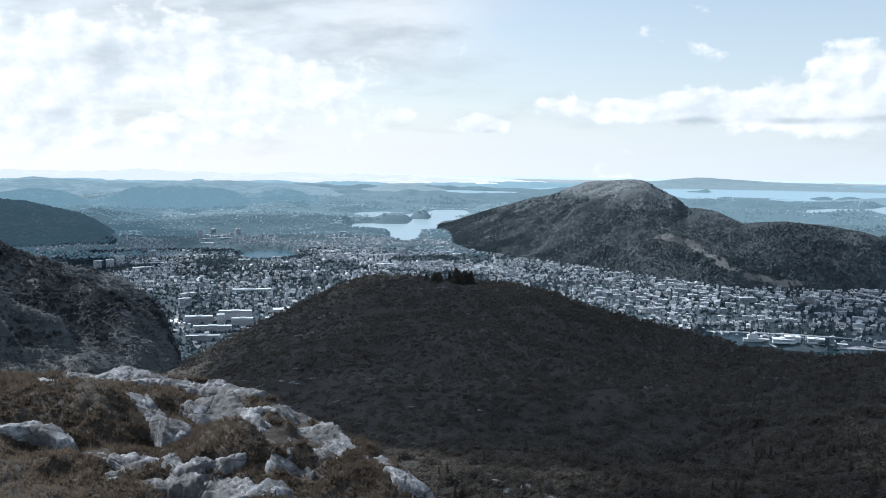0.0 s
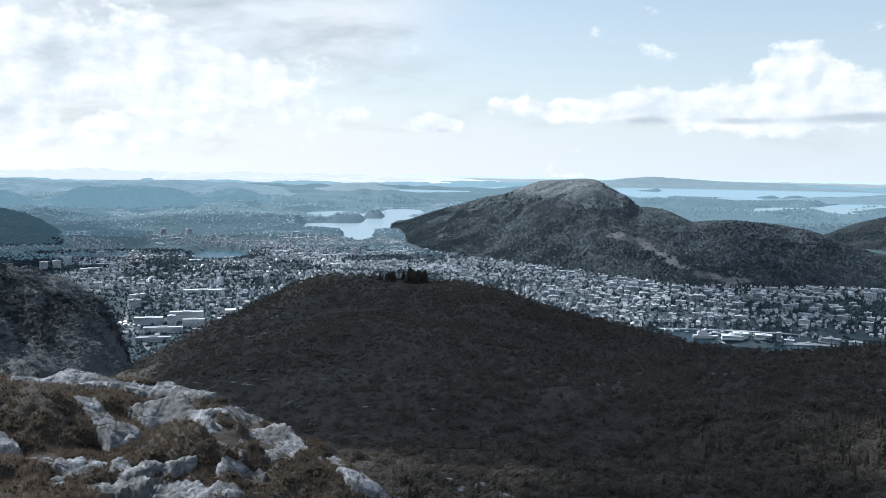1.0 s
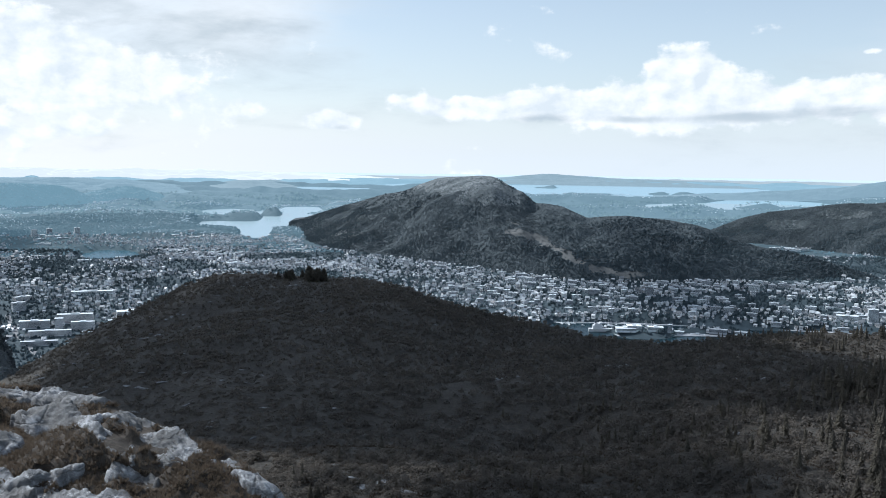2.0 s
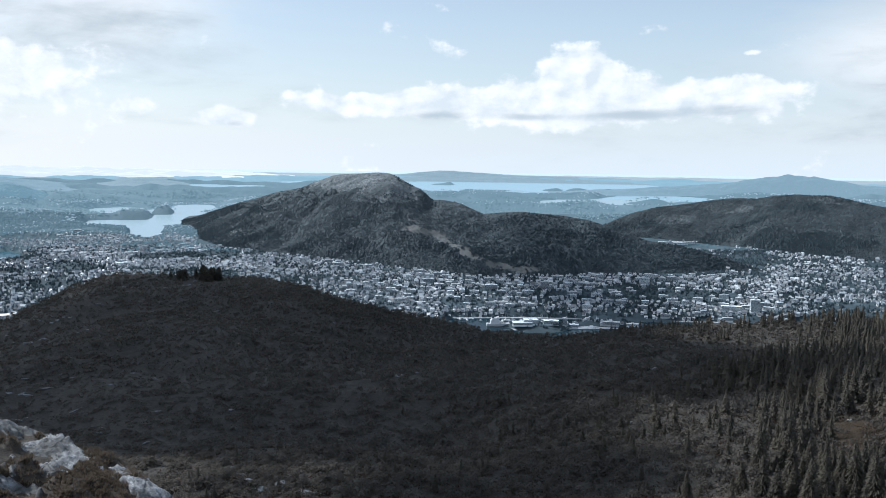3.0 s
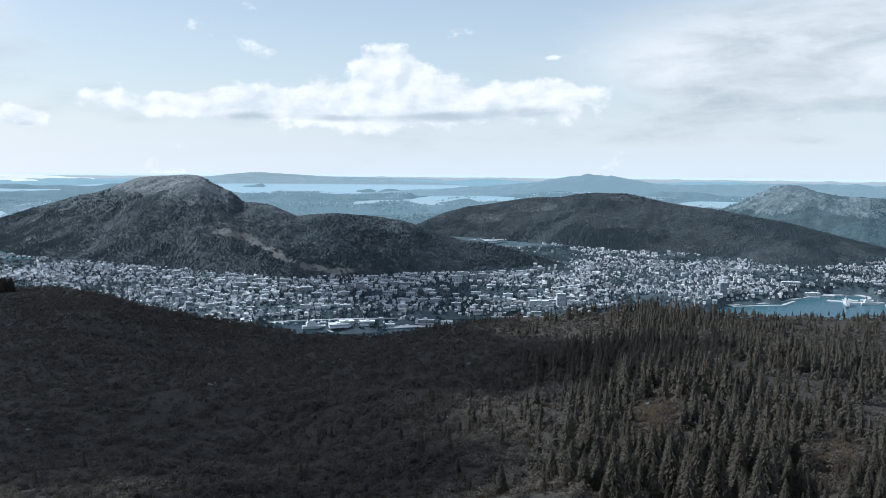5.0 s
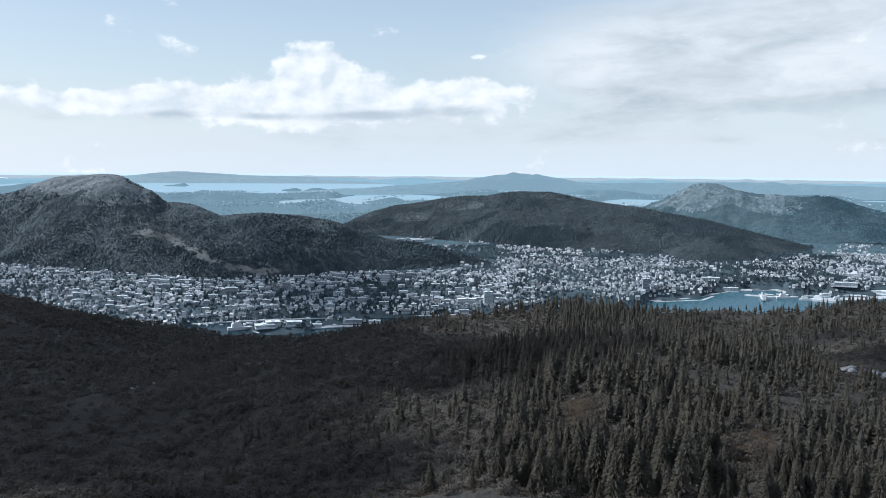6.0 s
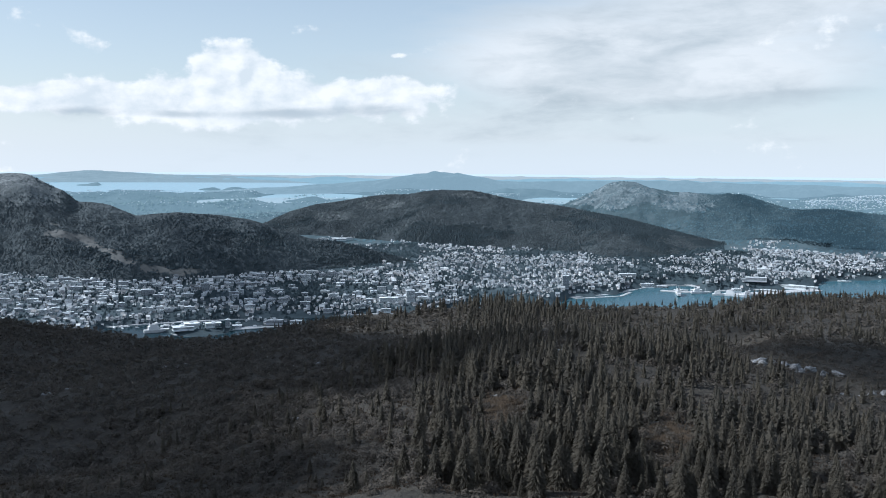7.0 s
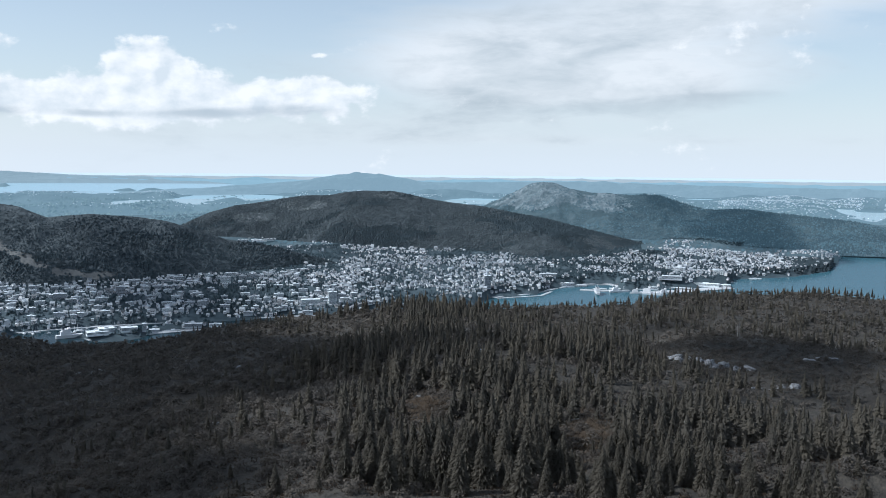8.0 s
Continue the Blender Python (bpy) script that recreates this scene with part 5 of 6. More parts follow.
for a, r, ln, dp, fl, tn in [(20.6, 3020, 64, 40, 2, 8), (21.1, 3040, 46, 34, 4, 8), (22.4, 3050, 50, 30, 3, 4), (23.25, 3062, 14, 14, 7, 0), (23.8, 3085, 34, 22, 4, 0), (24.9, 3095, 46, 20, 2, -4), (26.1, 3105, 56, 20, 3, -4), (27.4, 3110, 40, 20, 2, -4)]:
    block(a, r, ln, dp, fl, tn, "stepped white harbour terminal building on the quay", "terminal", "terminal_building", "harbour terminal", lift=1.5)
# slab rows under the mountain woods and down to the harbour
rs = np.random.RandomState(76)
for a in np.arange(8.5, 34, 0.62):
    for back in (55, 165, 290):
        if rs.rand() < (0.6, 0.35, 0.1)[(55, 165, 290).index(back)]:
            r = float(np.interp(a, HILLS[0][0], HILLS[0][1][0]) - back - 25 * rs.rand())
            if open_land(np.array(a), np.array(r))[()] and free(a, r, 24):
                TAKEN.pop()
                block(a + rs.uniform(-0.1, 0.1), r, float(rs.choice([30, 40, 52])), 12.0, int(rs.choice([3, 4, 5])), float(rs.normal(-6, 5)))
for i, a in enumerate((29.1, 29.9, 30.6)):
    block(a, 6120 + 30 * i, 70, 26, 2, -6 + 5 * i, "low white industrial hall below the hill woods", "industrial hall", "industrial_hall", "industrial halls", lift=12)
for a, r, ln, dp, fl, tn in [(48.0, 4284, 80, 30, 3, 12), (49.2, 4190, 60, 24, 4, 8), (49.9, 4215, 70, 30, 3, 8), (51.2, 4130, 60, 22, 2, 4), (52.1, 4140, 50, 24, 3, 4), (55.5, 4326, 90, 34, 4, 4), (55.9, 4660, 60, 30, 5, -6), (56.2, 4242, 70, 30, 3, 0), (57.5, 4382, 120, 34, 3, -8), (58.2, 4600, 46, 26, 6, 4), (58.6, 4406, 50, 24, 4, 0), (54.4, 4190, 40, 20, 3, 6), (60.3, 4760, 60, 22, 2, 10)]:
    block(a, r, ln, dp, fl, tn, "pale shipyard shed on the fjord shore", "shipyard shed", "shipyard_shed", "shipyard sheds", lift=1.5)
rs = np.random.RandomState(77)
count = 0
for i in range(420):
    a = rs.uniform(9, 36)
    band = rs.rand() < 0.5
    r = rs.uniform(3580, 3880) if band else rs.uniform(3300, 3620)
    ln, fl = float(rs.choice([20, 26, 36])), int(rs.choice([3, 4, 5]))
    if count > 120 or not open_land(np.array(a), np.array(r), -60)[()] or not free(a, r, ln * 0.62):
        continue
    TAKEN.pop()
    count += 1
    block(a, r, ln, 13.0, fl, rs.normal(0, 9))

# halls and yards in the flat parts of the valley
rs = np.random.RandomState(78)
for a0, a1, r0, r1, n in ((-18.6, -17.0, 4600, 4900, 8), (-15.3, -13.2, 6000, 6700, 12), (-5.2, -2.6, 4650, 5300, 12), (-7.2, -5.6, 6200, 6900, 5), (-12.6, -9.6, 4900, 5600, 6), (-1.5, 1.2, 5200, 5700, 5)):
    for i in range(n):
        a, r = float(rs.uniform(a0, a1)), float(rs.uniform(r0, r1))
        ln = float(rs.choice([46, 64, 90]))
        if open_land(np.array(a), np.array(r))[()] and free(a, r, ln * 0.5):
            TAKEN.pop()
            block(a, r, ln, 26.0, 2, float(rs.normal(-a * 0.4, 14)), "low pale hall with a flat roof among the suburbs", "industrial hall", "industrial_hall", "industrial halls")

# separate houses: gathered first, the nearest stand as things of their own
house_a, house_r = [], []


def settle(seed, a0, a1, r0, r1, spacing, density, scale=300.0, cut=0.0):
    rs, a, r = sites(seed, a0, a1, r0, r1, spacing)
    x, y = flat_xy(a, r)
    f = fbm(x / scale, y / scale, 4)
    keep = open_land(a, r, 100.0) & (rs.rand(len(a)) < density * smooth(cut - 0.25, cut + 0.15, f))
    a, r, x, y = a[keep], r[keep], x[keep], y[keep]
    t = np.array(TAKEN)
    hit = np.zeros(len(a), bool)
    for tx, ty, ts in t:
        hit |= (x - tx) ** 2 + (y - ty) ** 2 < (ts * 0.75 + 8) ** 2
    # no two on one plot
    cell = {}
    ok = []
    for i in np.where(~hit)[0]:
        c = (int(x[i] // spacing), int(y[i] // spacing))
        if c in cell:
            continue
        cell[c] = 1
        ok.append(i)
    return a[ok], r[ok]


A, R = [], []
for args in [(101, 3, 16, 3050, 5700, 20, 0.95, 160, -0.15), (106, 16, 36, 3050, 4300, 21, 0.9, 160, -0.12), (102, 35, 62.4, 3300, 5900, 21.5, 0.9, 180, -0.06), (103, -22, 5, 2250, 5200, 21, 0.9, 260, 0.04), (107, -9, 5, 4300, 6600, 22, 0.95, 260, -0.04), (108, -24, -9, 5200, 6600, 23, 0.8, 260, 0.04), (104, 24, 35, 4200, 6600, 30, 0.5, 260, 0.12), (105, 55, 72, 4800, 6500, 30, 0.8, 300, 0.0)]:
    a, r = settle(*args)
    A.append(a)
    R.append(r)
A, R = np.concatenate(A), np.concatenate(R)
rs = np.random.RandomState(9)
Z = land_z(A, R)
K = squash(R) / R
hx, hy = flat_xy(A, R)
turn = np.radians(-A) + np.round(fbm(hx / 500, hy / 500, 2) * 3) * 0.35 + rs.normal(0, 0.12, len(A)) + (rs.rand(len(A)) < 0.35) * 1.57
W = rs.choice([7, 9, 11.5, 16], len(A), p=[0.3, 0.4, 0.22, 0.08]) * rs.uniform(0.9, 1.15, len(A))
H = rs.uniform(0.85, 1.25, len(A)) * np.where(W > 18, 0.8, 1.0)
P = spot(A, R, Z)
order = np.argsort(R + 3000 * (near_z(A, np.minimum(R, 1300)) > 0))
wall_me, roof_me, glass_me = (tri_mesh("wall", *HOUSE_WALL, M_WALL), tri_mesh("roof", *HOUSE_ROOF, M_ROOF), tri_mesh("window_row", *HOUSE_GLASS, M_GLASS))
chimney_me = tri_mesh("chimney", *box(0.12, 0.2, -0.05, 0.05, 0.78, 1.0), M_CONC)
front = order[:280]
for i in front:
    ob = new("house")
    ob.matrix_basis = pose(*P[i], 0, 0, math.degrees(turn[i])) @ Matrix.Diagonal((W[i] * K[i], W[i] * K[i], W[i] * H[i] * K[i], 1))
    part("wall", wall_me, None, ob)
    part("chimney", chimney_me, None, part("roof", roof_me, None, ob))
    tagged(part("windows", glass_me, None, ob), kind="stuff")
    tagged(ob, "pale gabled timber house with a dark roof", "house", group="houses in the town")
rest = order[280:]
me = scatter("house_rows", LOW_HOUSE[0], LOW_HOUSE[1], P[rest], turn[rest], np.stack([W[rest] * K[rest], W[rest] * K[rest], W[rest] * H[rest] * K[rest]], 1), M_WALL, LOW_SLOTS, (M_ROOF, M_GLASS))
tagged(new("house_rows", me), "rows of pale gabled houses filling the valley", "houses", kind="stuff")

# far suburbs
a, r = settle(110, -24, 4, 6600, 11500, 27, 0.6, 400, 0.02)
a2_, r2_ = settle(111, 10, 74, 8000, 15500, 70, 0.6, 900, 0.15)
a3_, r3_ = settle(112, 58, 66, 11800, 15500, 42, 0.9, 1200, -0.2)
a, r = np.concatenate([a, a2_, a3_]), np.concatenate([r, r2_, r3_])
k = squash(r) / r
w = rs.uniform(5.5, 11, len(a)) * (1 + 0.5 * smooth(8000, 14000, r))
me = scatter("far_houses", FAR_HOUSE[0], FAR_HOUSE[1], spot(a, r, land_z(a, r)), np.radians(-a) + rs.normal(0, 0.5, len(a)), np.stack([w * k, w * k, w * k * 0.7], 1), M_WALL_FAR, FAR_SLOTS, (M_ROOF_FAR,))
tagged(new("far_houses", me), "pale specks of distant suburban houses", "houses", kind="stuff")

# trees between the houses
def bush(rng, sides, narrow):
    """A small rounded or pointed tree crown."""
    v = [(0, 0, 1.0)]
    for z, w in ((0.55, narrow * 0.7), (0.12, narrow)):
        v += [(w * rng.uniform(0.75, 1.25) * math.cos(2 * math.pi * j / sides), w * rng.uniform(0.75, 1.25) * math.sin(2 * math.pi * j / sides), z * rng.uniform(0.8, 1.2)) for j in range(sides)]
    t = []
    for j in range(sides):
        k = (j + 1) % sides
        t += [(0, 1 + j, 1 + k), (1 + j, 1 + sides + j, 1 + sides + k), (1 + j, 1 + sides + k, 1 + k)]
    return np.array(v), np.array(t)


clump = [bush(random.Random(200 + i), 3, 0.46) for i in range(3)]


def squat(rng, sides):
    """A low rounded leafless crown far off."""
    v = [(rng.uniform(-0.1, 0.1), rng.uniform(-0.1, 0.1), 0.9)] + [(0.62 * rng.uniform(0.7, 1.3) * math.cos(2 * math.pi * j / sides), 0.62 * rng.uniform(0.7, 1.3) * math.sin(2 * math.pi * j / sides), rng.uniform(-0.1, 0.3)) for j in range(sides)]
    return np.array(v), np.array([(0, 1 + j, 1 + (j + 1) % sides) for j in range(sides)])


squat_tree = squat(random.Random(215), 4)


def plant(name, label, a, r, z, h, material, seed, wide=1.0, shape=None, crisp=False):
    rs = np.random.RandomState(seed)
    k = squash(r) / r
    v, t = shape or clump[seed % 3]
    me = scatter(name, v, t, spot(a, r, z - 0.1 * h), rs.uniform(0, 6.28, len(a)), (h * k)[:, None] * np.stack([rs.uniform(0.7, 1.3, len(a)) * wide] * 2 + [np.ones(len(a))], 1), material, flat=crisp)
    return tagged(new(name, me), label, "trees", kind="stuff")


rs, a, r = sites(121, -24, 70, 2250, 5700, 15)
x, y = flat_xy(a, r)
f = fbm(x / 200, y / 200, 4)
keep = open_land(a, r, 120.0) & (rs.rand(len(a)) < 0.34 + 0.9 * smooth(0.05, -0.25, f))
a, r = a[keep], r[keep]
plant("town_trees", "dark leafless trees and gardens between the houses", a, r, land_z(a, r), rs.uniform(6, 13, len(a)), M_WOODS, 3, 1.2)
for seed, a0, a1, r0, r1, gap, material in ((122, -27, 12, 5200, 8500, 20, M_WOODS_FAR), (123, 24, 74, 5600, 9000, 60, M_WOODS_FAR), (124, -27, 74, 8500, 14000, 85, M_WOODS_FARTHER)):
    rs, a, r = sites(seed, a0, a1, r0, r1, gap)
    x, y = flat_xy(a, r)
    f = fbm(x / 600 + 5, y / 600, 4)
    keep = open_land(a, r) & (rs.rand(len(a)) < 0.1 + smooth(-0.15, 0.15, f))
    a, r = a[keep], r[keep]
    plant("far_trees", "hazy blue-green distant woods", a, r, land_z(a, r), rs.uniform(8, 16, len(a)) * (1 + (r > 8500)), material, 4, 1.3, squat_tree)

# the wood's edge between the last houses and the feet of the hills
for seed, a0, a1, r0, r1, gap, material in ((125, -26, -9, 4700, 6500, 19, M_WOODS), (126, 24, 62, 4700, 7000, 18, M_WOODS)):
    rs, a, r = sites(seed, a0, a1, r0, r1, gap)
    keep = (wetness(a, r) < -0.4) & (near_z(a, r) < land_z(a, r)) & ~open_land(a, r, 100.0) & (rs.rand(len(a)) < 0.75)
    a, r = a[keep], r[keep]
    plant("edge_woods", "mixed leafless woods along the foot of the hills", a, r, land_z(a, r), rs.uniform(6, 12, len(a)), material, seed, 1.5, squat_tree, True)

# woods on the hills


def wooded(i, spacing, h0, h1, material, seed, bare=0.85, a0=-180.0, a1=180.0, scale=220.0, thin=0.0, open_patches=()):
    az, r, z = HILLS[i]
    top = len(r) - 23
    rs = np.random.RandomState(seed)
    x, y = flat_xy(az[None], r)
    cell = np.hypot(np.diff(x[:top], axis=0)[:, :-1], np.diff(y[:top], axis=0)[:, :-1]) * (np.radians(az[1] - az[0]) * r[:top - 1, :-1])
    cell[:, (az[:-1] < a0) | (az[:-1] > a1)] = 0
    n = int(cell.sum() / spacing ** 2)
    pick = rs.choice(cell.size, n, p=(cell / cell.sum()).ravel())
    pi, pj = np.divmod(pick, cell.shape[1])
    u, v = rs.rand(n), rs.rand(n)

    def at(g):
        return (g[pi, pj] * (1 - u) + g[pi + 1, pj] * u) * (1 - v) + (g[pi, pj + 1] * (1 - u) + g[pi + 1, pj + 1] * u) * v

    rr, zz = at(r), at(z)
    aa = az[pj] * (1 - v) + az[pj + 1] * v
    x, y = flat_xy(aa, rr)
    f = fbm(x / scale, y / scale, 4)
    up = (pi + u) / (top - 1.0)
    tall = np.clip((z[top - 1, pj] + 528) / 250, 0.2, 1)
    keep = rs.rand(n) < np.clip(1.15 - smooth(bare - 0.35, bare + 0.1, up * tall + f * 0.5) - thin * smooth(0.0, -0.3, f), 0.04, 1)
    e = np.degrees(np.arctan(-zz / rr))
    for pa, pe, wa, we in open_patches:
        keep &= ((aa - pa) / wa) ** 2 + ((e - pe) / we) ** 2 > 1 + f * 1.5
    if i == 0:
        keep &= ~cleared(aa, e, fbm(x / 70, y / 70, 4)) | (rs.rand(n) < 0.12)
    aa, rr, zz, f = aa[keep], rr[keep], zz[keep], f[keep]
    h = (h0 + (h1 - h0) * rs.rand(len(aa)) ** 1.8) * (1 + np.clip(f, -0.3, 0.5))
    return aa, rr, zz, h


def pointed(rng, sides):
    """A slim conifer far off."""
    v = [(0, 0, 1.0)] + [(0.2 * rng.uniform(0.7, 1.3) * math.cos(2 * math.pi * j / sides), 0.2 * rng.uniform(0.7, 1.3) * math.sin(2 * math.pi * j / sides), -0.05) for j in range(sides)]
    return np.array(v), np.array([(0, 1 + j, 1 + (j + 1) % sides) for j in range(sides)])


def stands(a, r, z, h, seed, low=0.45, scale=260.0):
    """Which of the sites carry dark conifers: in patches, more of them low down."""
    x, y = flat_xy(a, r)
    rs = np.random.RandomState(seed)
    f = fbm(x / scale + 40, y / scale, 4) + 0.25 * fbm(x / 60, y / 60, 2)
    up = np.clip((z + 528) / 330, 0, 1)
    return (f + 0.6 * (low - up) > 0.02 + 0.12 * rs.normal(0, 1, len(a)))


round_tree = bush(random.Random(211), 3, 0.5)
crown = squat(random.Random(214), 4)
slim = pointed(random.Random(212), 4)
# Blue, lifted base colours imitate the air in front of the hills.
M_DARK = foliage("dark conifers", (0.036, 0.055, 0.066), (0.078, 0.107, 0.124), scale=0.2, patch=0.02)
M_LEAFLESS = foliage("far leafless birch", (0.056, 0.074, 0.085), (0.128, 0.157, 0.172), scale=0.3, patch=0.02)
a, r, z, h = wooded(0, 9.6, 3.0, 7.5, M_WOODS, 5, 0.85, scale=220.0)
h = h * (1 - 0.72 * smooth(-240, -120, z))
# dark trees forced onto the steep face right of the summit imitate its shade
below = np.degrees(np.arctan(-z / r)) - np.interp(a, [12.2, 13.6, 14.9], [0.8, 1.55, 2.4])
steep = (a > 12.4) & (a < 15.0) & (below < 0.12 + 0.2 * np.minimum(a - 12.4, 15.2 - a))
h = np.where(steep, 6.0, h)
dark = (stands(a, r, z, h, 15, 0.45 + 0.15 * smooth(12, 16, a)) & (z < -190)) | steep
plant("mountain_woods", "leafless birch woods on the mountain slope", a[~dark], r[~dark], z[~dark], h[~dark], M_LEAFLESS, 5, 1.2, crown, True)
plant("mountain_woods", "dark conifer stands on the mountain slope, and as shade beside the summit", a[dark], r[dark], z[dark], 1.5 + h[dark] * 1.2, M_DARK, 6, 1.1, crown, True)
a, r, z, h = wooded(1, 7.4, 2.4, 6.2, M_WOODS, 6, 1.5, scale=260.0)
dark = stands(a, r, z, h, 16, 0.14, 300.0)
plant("mountain_woods", "mixed leafless woods on the long hill", a[~dark], r[~dark], z[~dark], h[~dark], M_LEAFLESS, 6, 1.4, crown, True)
plant("mountain_woods", "dark conifer stands on the long hill", a[dark], r[dark], z[dark], 2.5 + h[dark] * 1.3, M_DARK, 7, 1.1, crown, True)
plant("mountain_woods", "hazy scrub on the rocky mountain", *wooded(2, 20, 5, 11, M_WOODS_FAR, 7, 0.6, scale=300.0), M_WOODS_FAR, 7, 1.6, round_tree)
# dense woods in darkened colours imitate the shade on the flank
plant("mountain_woods", "woods on the mountain flank, with shade and haze painted in", *wooded(2, 13, 8, 14, M_WOODS_FAR, 17, 1.6, 51.8, 75.0), M_SHADED_WOODS, 8, 1.8, slim)
a, r, z, h = wooded(3, 4.6, 2.0, 6.5, M_SIDE, 8, 1.5, -31, -15, 90.0, 0.6)
x, y = flat_xy(a, r)
dark = fbm(x / 130 + 5, y / 130, 4) + 0.35 * fbm(x / 22, y / 22, 2) > -0.02
M_GULLY = foliage("dark woods in gullies", (0.045, 0.054, 0.061), (0.1, 0.112, 0.121), scale=0.2, patch=0.05)
plant("hillside_woods", "pale leafless scrub on the valley side", a[~dark], r[~dark], z[~dark], h[~dark], M_SIDE, 8, 0.95, dome(random.Random(213), 9, 0.3), True)
plant("hillside_woods", "dark woods in the gullies of the valley side", a[dark], r[dark], z[dark], 0.8 + h[dark] * 1.1, M_GULLY, 9, 1.0, dome(random.Random(216), 8, 0.32), True)
plant("ridge_woods", "woods on the ridge, with cloud shade and haze painted in", *wooded(4, 20, 7, 13, M_WOODS_FAR, 9, 2.0, -30, -16), M_SHADED_WOODS, 9, 1.8, squat_tree)
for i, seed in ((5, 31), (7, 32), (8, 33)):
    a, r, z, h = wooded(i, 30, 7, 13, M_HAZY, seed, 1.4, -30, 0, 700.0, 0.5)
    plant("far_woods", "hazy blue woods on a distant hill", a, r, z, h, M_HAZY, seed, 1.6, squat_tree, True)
rs, a, r = sites(131, 59, 66, 4550, 5700, 13)
e = np.degrees(np.arctan(EYE / r))
keep = (wetness(a, r) < -0.2) & (((a > 62.3) & (e > 5.25)) | (rs.rand(len(a)) < 0.2)) & (near_z(a, np.minimum(r, 2000)) < -500)
plant("shore_woods", "dark pine woods on the low spit", a[keep], r[keep], land_z(a[keep], r[keep]), rs.uniform(7, 12, keep.sum()), M_DARK, 10, 2.2, round_tree)

# ---- harbour ----


def ribbon(name, label, pts, width, material, lift=1.0, category="road", level=False):
    """A road or quay through (bearing, distance) points."""
    p = np.array(pts, float)
    s = np.linspace(0, len(p) - 1, (len(p) - 1) * 8 + 1)
    a, r = np.interp(s, range(len(p)), p[:, 0]), np.interp(s, range(len(p)), p[:, 1])
    x, y = flat_xy(a, r)
    dx, dy = np.gradient(x), np.gradient(y)
    ln = np.hypot(dx, dy)
    nx, ny = -dy / ln * width / 2, dx / ln * width / 2
    rows = []
    for sgn, dz in ((-1, -3), (-1, 0), (1, 0), (1, -3)):
        xx, yy = x + sgn * nx, y + sgn * ny
        aa, rr = np.degrees(np.arctan2(xx, yy)), np.hypot(xx, yy)
        rows.append(spot(aa, rr, np.maximum(-1e4 if level else land_z(aa, rr), -EYE + 0.6) + lift + dz))
    co = np.stack(rows, 1).reshape(-1, 3)
    f = [(i * 4 + j, i * 4 + j + 1, i * 4 + j + 5, i * 4 + j + 4) for i in range(len(s) - 1) for j in range(3)]
    me = numpy_mesh(name, co, np.array(f), None, True)
    me.materials.append(material)
    return tagged(new(name, me), label, category, kind="structure")


ribbon("road", "pale winding valley road", [(-16.39, 3379), (-15.98, 3056), (-15.37, 2831), (-14.56, 2605), (-13.95, 2422)], 16, M_QUAY)
ribbon("road", "pale straight suburban road", [(-18.74, 5766), (-18.33, 5112), (-18.71, 4522)], 26, M_QUAY)
ribbon("road", "pale shore road", [(40.8, 3592), (45.69, 3952), (50.14, 4251), (53.6, 4329), (57.56, 4508)], 18, M_QUAY)
def shore_line(a0, a1, inland):
    """Points along the shore, that many metres inland."""
    return [(a, EYE / math.tan(math.radians(float(along(SHORE, np.array(a), 0.9)))) + inland) for a in np.arange(a0, a1, 0.35)]


ribbon("quay", "pale stone quay along the harbour", shore_line(16.4, 35, 12), 24, M_APRON, 2.0, "quay", True)
ribbon("quay", "pale quay along the fjord", shore_line(44.6, 59.0, 10), 30, M_APRON, 2.0, "quay", True)
ribbon("quay", "long pier", [(20.0, 2995), (23.97, 3060), (27.8, 3110)], 40, M_APRON, 1.5, "pier", True)
ribbon("quay", "narrow stone breakwater in the bay", [(44.8, 3754), (47.6, 3863), (48.2, 3994)], 14, M_APRON, 1.5, "breakwater", True)
ribbon("quay", "broad working pier in the bay", [(50.0, 4085), (51.4, 4070), (52.4, 4100)], 40, M_APRON, 1.8, "pier", True)
ribbon("quay", "broad shipyard pier on the fjord", [(53.8, 4050), (55.9, 4150), (58.9, 4357)], 70, M_APRON, 1.8, "pier", True)


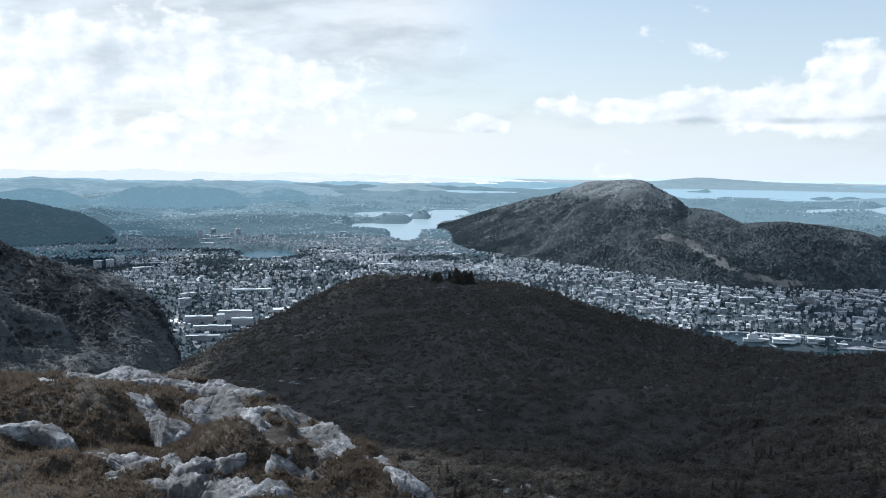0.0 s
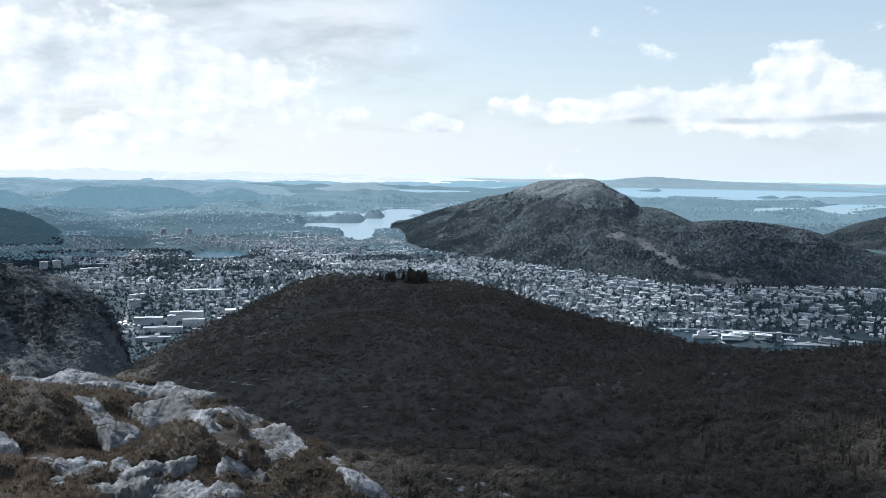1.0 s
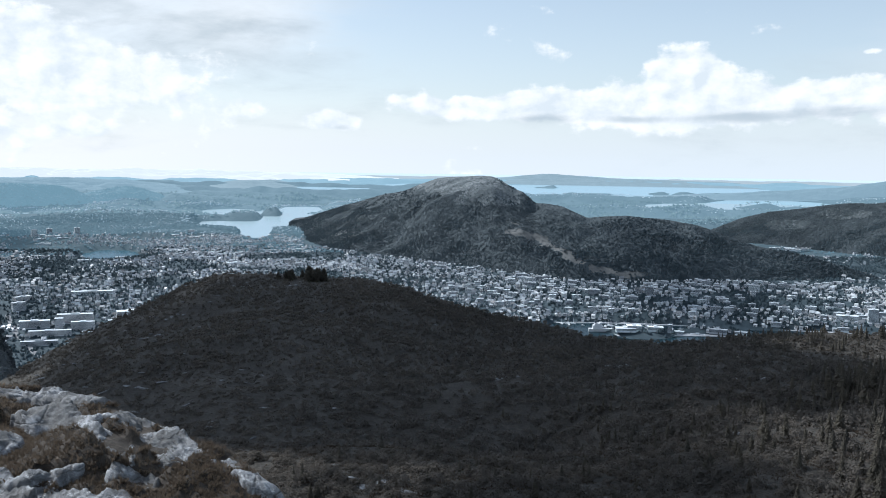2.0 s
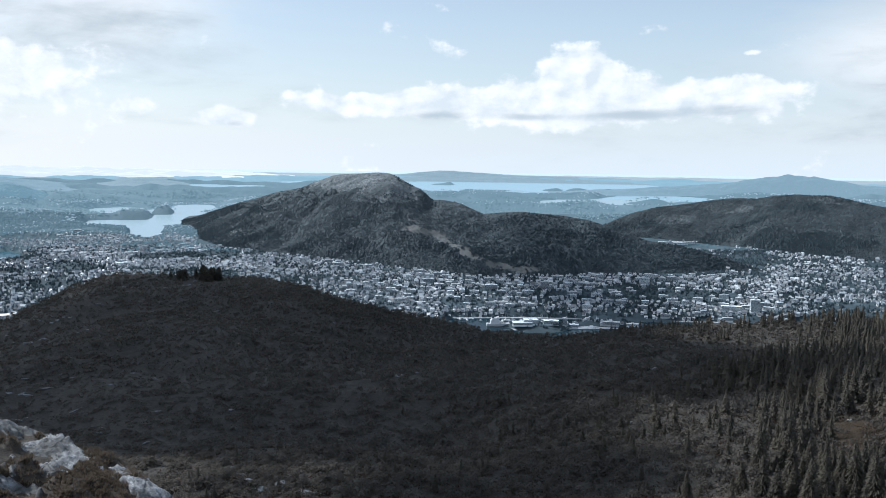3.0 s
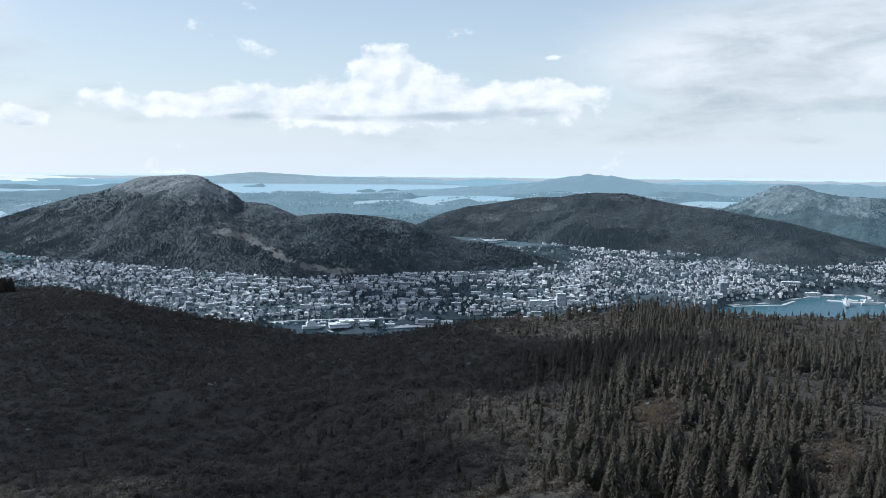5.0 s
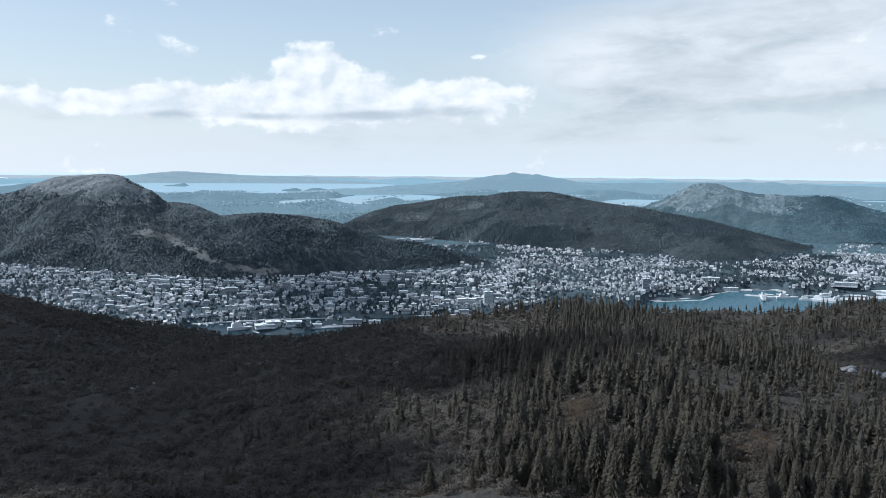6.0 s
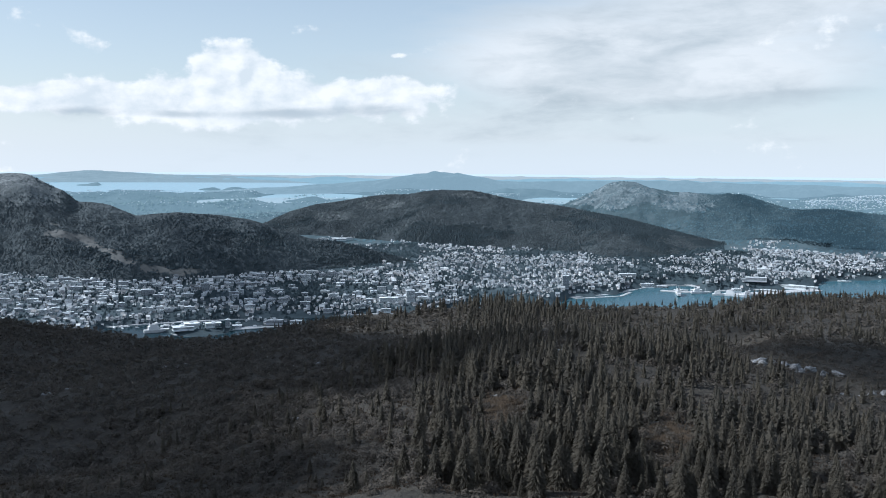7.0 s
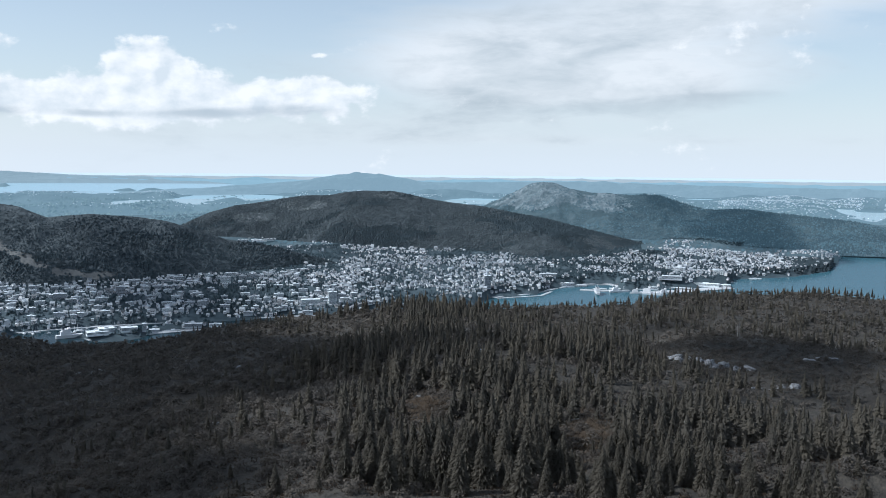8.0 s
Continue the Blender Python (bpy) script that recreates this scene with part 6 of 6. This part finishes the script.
def bridge():
    """A rising road bridge on piers with an arched main span."""
    root = new("bridge")
    k = float(squash(np.array(3380.0)) / 3380.0)
    x, y, z = spot(36.39, 3394, -EYE)
    root.matrix_basis = pose(x, y, z, 0, 0, -36.05 + 62) @ Matrix.Scale(k, 4)
    n, length = 24, 440
    v, t = [], []
    for i in range(n + 1):
        u = i / n
        px, pz = -length / 2 + u * length, 12 + 22 * math.sin(math.pi * min(u * 1.1, 1.0)) ** 0.9
        for dy, dz in ((-9, 0), (9, 0), (9, -2.4), (-9, -2.4)):
            v.append((px, dy, pz + dz))
        if i:
            for j in range(4):
                a, b = (i - 1) * 4 + j, (i - 1) * 4 + (j + 1) % 4
                t += [(a, b, b + 4), (a, b + 4, a + 4)]
    part("deck", tri_mesh("deck", v, t, M_QUAY), None, root, "pale concrete deck")
    for s in (-1, 1):
        part("railing", tri_mesh("railing", *join([box(v[i * 4][0], v[i * 4 + 4][0] + 0.3, s * 8.8 - 0.2, s * 8.8 + 0.2, v[i * 4][2], v[i * 4][2] + 1.4) for i in range(n)]), M_QUAY), None, root)
    for px in (-190, -140, -90, 60, 120, 170):
        u = (px + length / 2) / length
        top = 10 + 22 * math.sin(math.pi * min(u * 1.1, 1.0)) ** 0.9
        part("pier", tri_mesh("pier", *box(px - 2, px + 2, -6, 6, -6, top), M_QUAY), None, root)
    av, at = [], []
    for i in range(17):
        u = i / 16
        px, pz = -90 + u * 150, 27 * math.sin(math.pi * u) ** 0.8
        av += [(px, -7, pz), (px, 7, pz), (px, 7, pz + 3), (px, -7, pz + 3)]
        if i:
            for j in range(4):
                a, b = (i - 1) * 4 + j, (i - 1) * 4 + (j + 1) % 4
                at += [(a, b, b + 4), (a, b + 4, a + 4)]
    part("arch", tri_mesh("arch", av, at, M_QUAY), None, root)
    tagged(root, "pale concrete road bridge rising over the harbour mouth", "bridge")


bridge()
M_HULL = paint("ship paint", (0.7, 0.72, 0.74), 0.15, rough=0.5)
M_HULL_DARK = paint("dark hull paint", (0.09, 0.11, 0.13), 0.2, rough=0.5)


def hull(length, beam, height, draft=1.0):
    """A pointed hull with flared bow and flat transom."""
    v, t = [], []
    st = [(-0.5, 0.8, 1.0), (-0.3, 1.0, 0.95), (0.15, 1.0, 0.95), (0.36, 0.7, 1.05), (0.5, 0.06, 1.25)]
    for u, w, h in st:
        b = w * beam / 2
        v += [(u * length, -b * 0.75, -draft), (u * length, -b, height * h), (u * length, b, height * h), (u * length, b * 0.75, -draft)]
    for i in range(len(st) - 1):
        for j in range(4):
            a, b = i * 4 + j, i * 4 + (j + 1) % 4
            t += [(a, a + 4, b + 4), (a, b + 4, b)]
    t += [(0, 1, 2), (0, 2, 3), (16, 18, 17), (16, 19, 18)]
    return np.array(v), np.array(t)


SHIP = {"hull": hull(90, 16, 7, 1.5), "superstructure": join([box(-34, -8, -6.5, 6.5, 6.5, 16), box(-30, -10, -6, 6, 16, 21)]), "bridge_deck": box(-16, -9, -7.5, 7.5, 21, 24.5), "funnel": box(-29, -24, -2, 2, 21, 29), "mast": join([box(18, 18.8, -0.4, 0.4, 6, 27), box(-12.4, -11.6, -0.4, 0.4, 24, 36), box(14, 22, -0.3, 0.3, 22, 22.8)])}
SHIP_ME = {k: tri_mesh(k, *v, M_HULL_DARK if k == "funnel" else M_HULL) for k, v in SHIP.items()}
BOAT_ME = {"hull": tri_mesh("hull", *hull(12, 3.8, 1.6, 0.4), M_HULL), "cabin": tri_mesh("cabin", *box(-2.5, 1.5, -1.2, 1.2, 1.5, 3.2), M_HULL), "mast": tri_mesh("mast", *box(-0.12, 0.12, -0.12, 0.12, 1.5, 14), M_HULL)}


def vessel(name, meshes, az, r, turn, size, label, category, group):
    ob = new(name)
    x, y, z = spot(az, r, -EYE + 0.3)
    ob.matrix_basis = pose(x, y, z, 0, 0, -az + turn) @ Matrix.Scale(size * float(squash(np.array(r)) / r), 4)
    for k, m in meshes.items():
        part(k, m, None, ob)
    return tagged(ob, label, category, group=group)


for a, r, turn, size in [(51.0, 4010, 100, 1.1), (52.4, 4060, 20, 1.0), (53.6, 4030, 5, 0.9), (54.4, 4020, -8, 1.2), (55.3, 4070, 15, 0.9), (24.95, 3186, 5, 0.8), (19.35, 3066, 10, 1.2)]:
    vessel("ship", SHIP_ME, a, r, turn, size, "white working ship moored at the quay", "ship", "ships in the harbour")
rs = np.random.RandomState(55)
for i in range(46):
    a = rs.uniform(16.6, 24) if i < 34 else rs.uniform(30, 36)
    vessel("boat", BOAT_ME, a, float(rs.uniform(3135, 3195)), float(rs.uniform(-30, 30) + 90 * (i % 2)), float(rs.uniform(0.9, 1.7)), "small white moored boat with a mast", "boat", "boats in the marina")
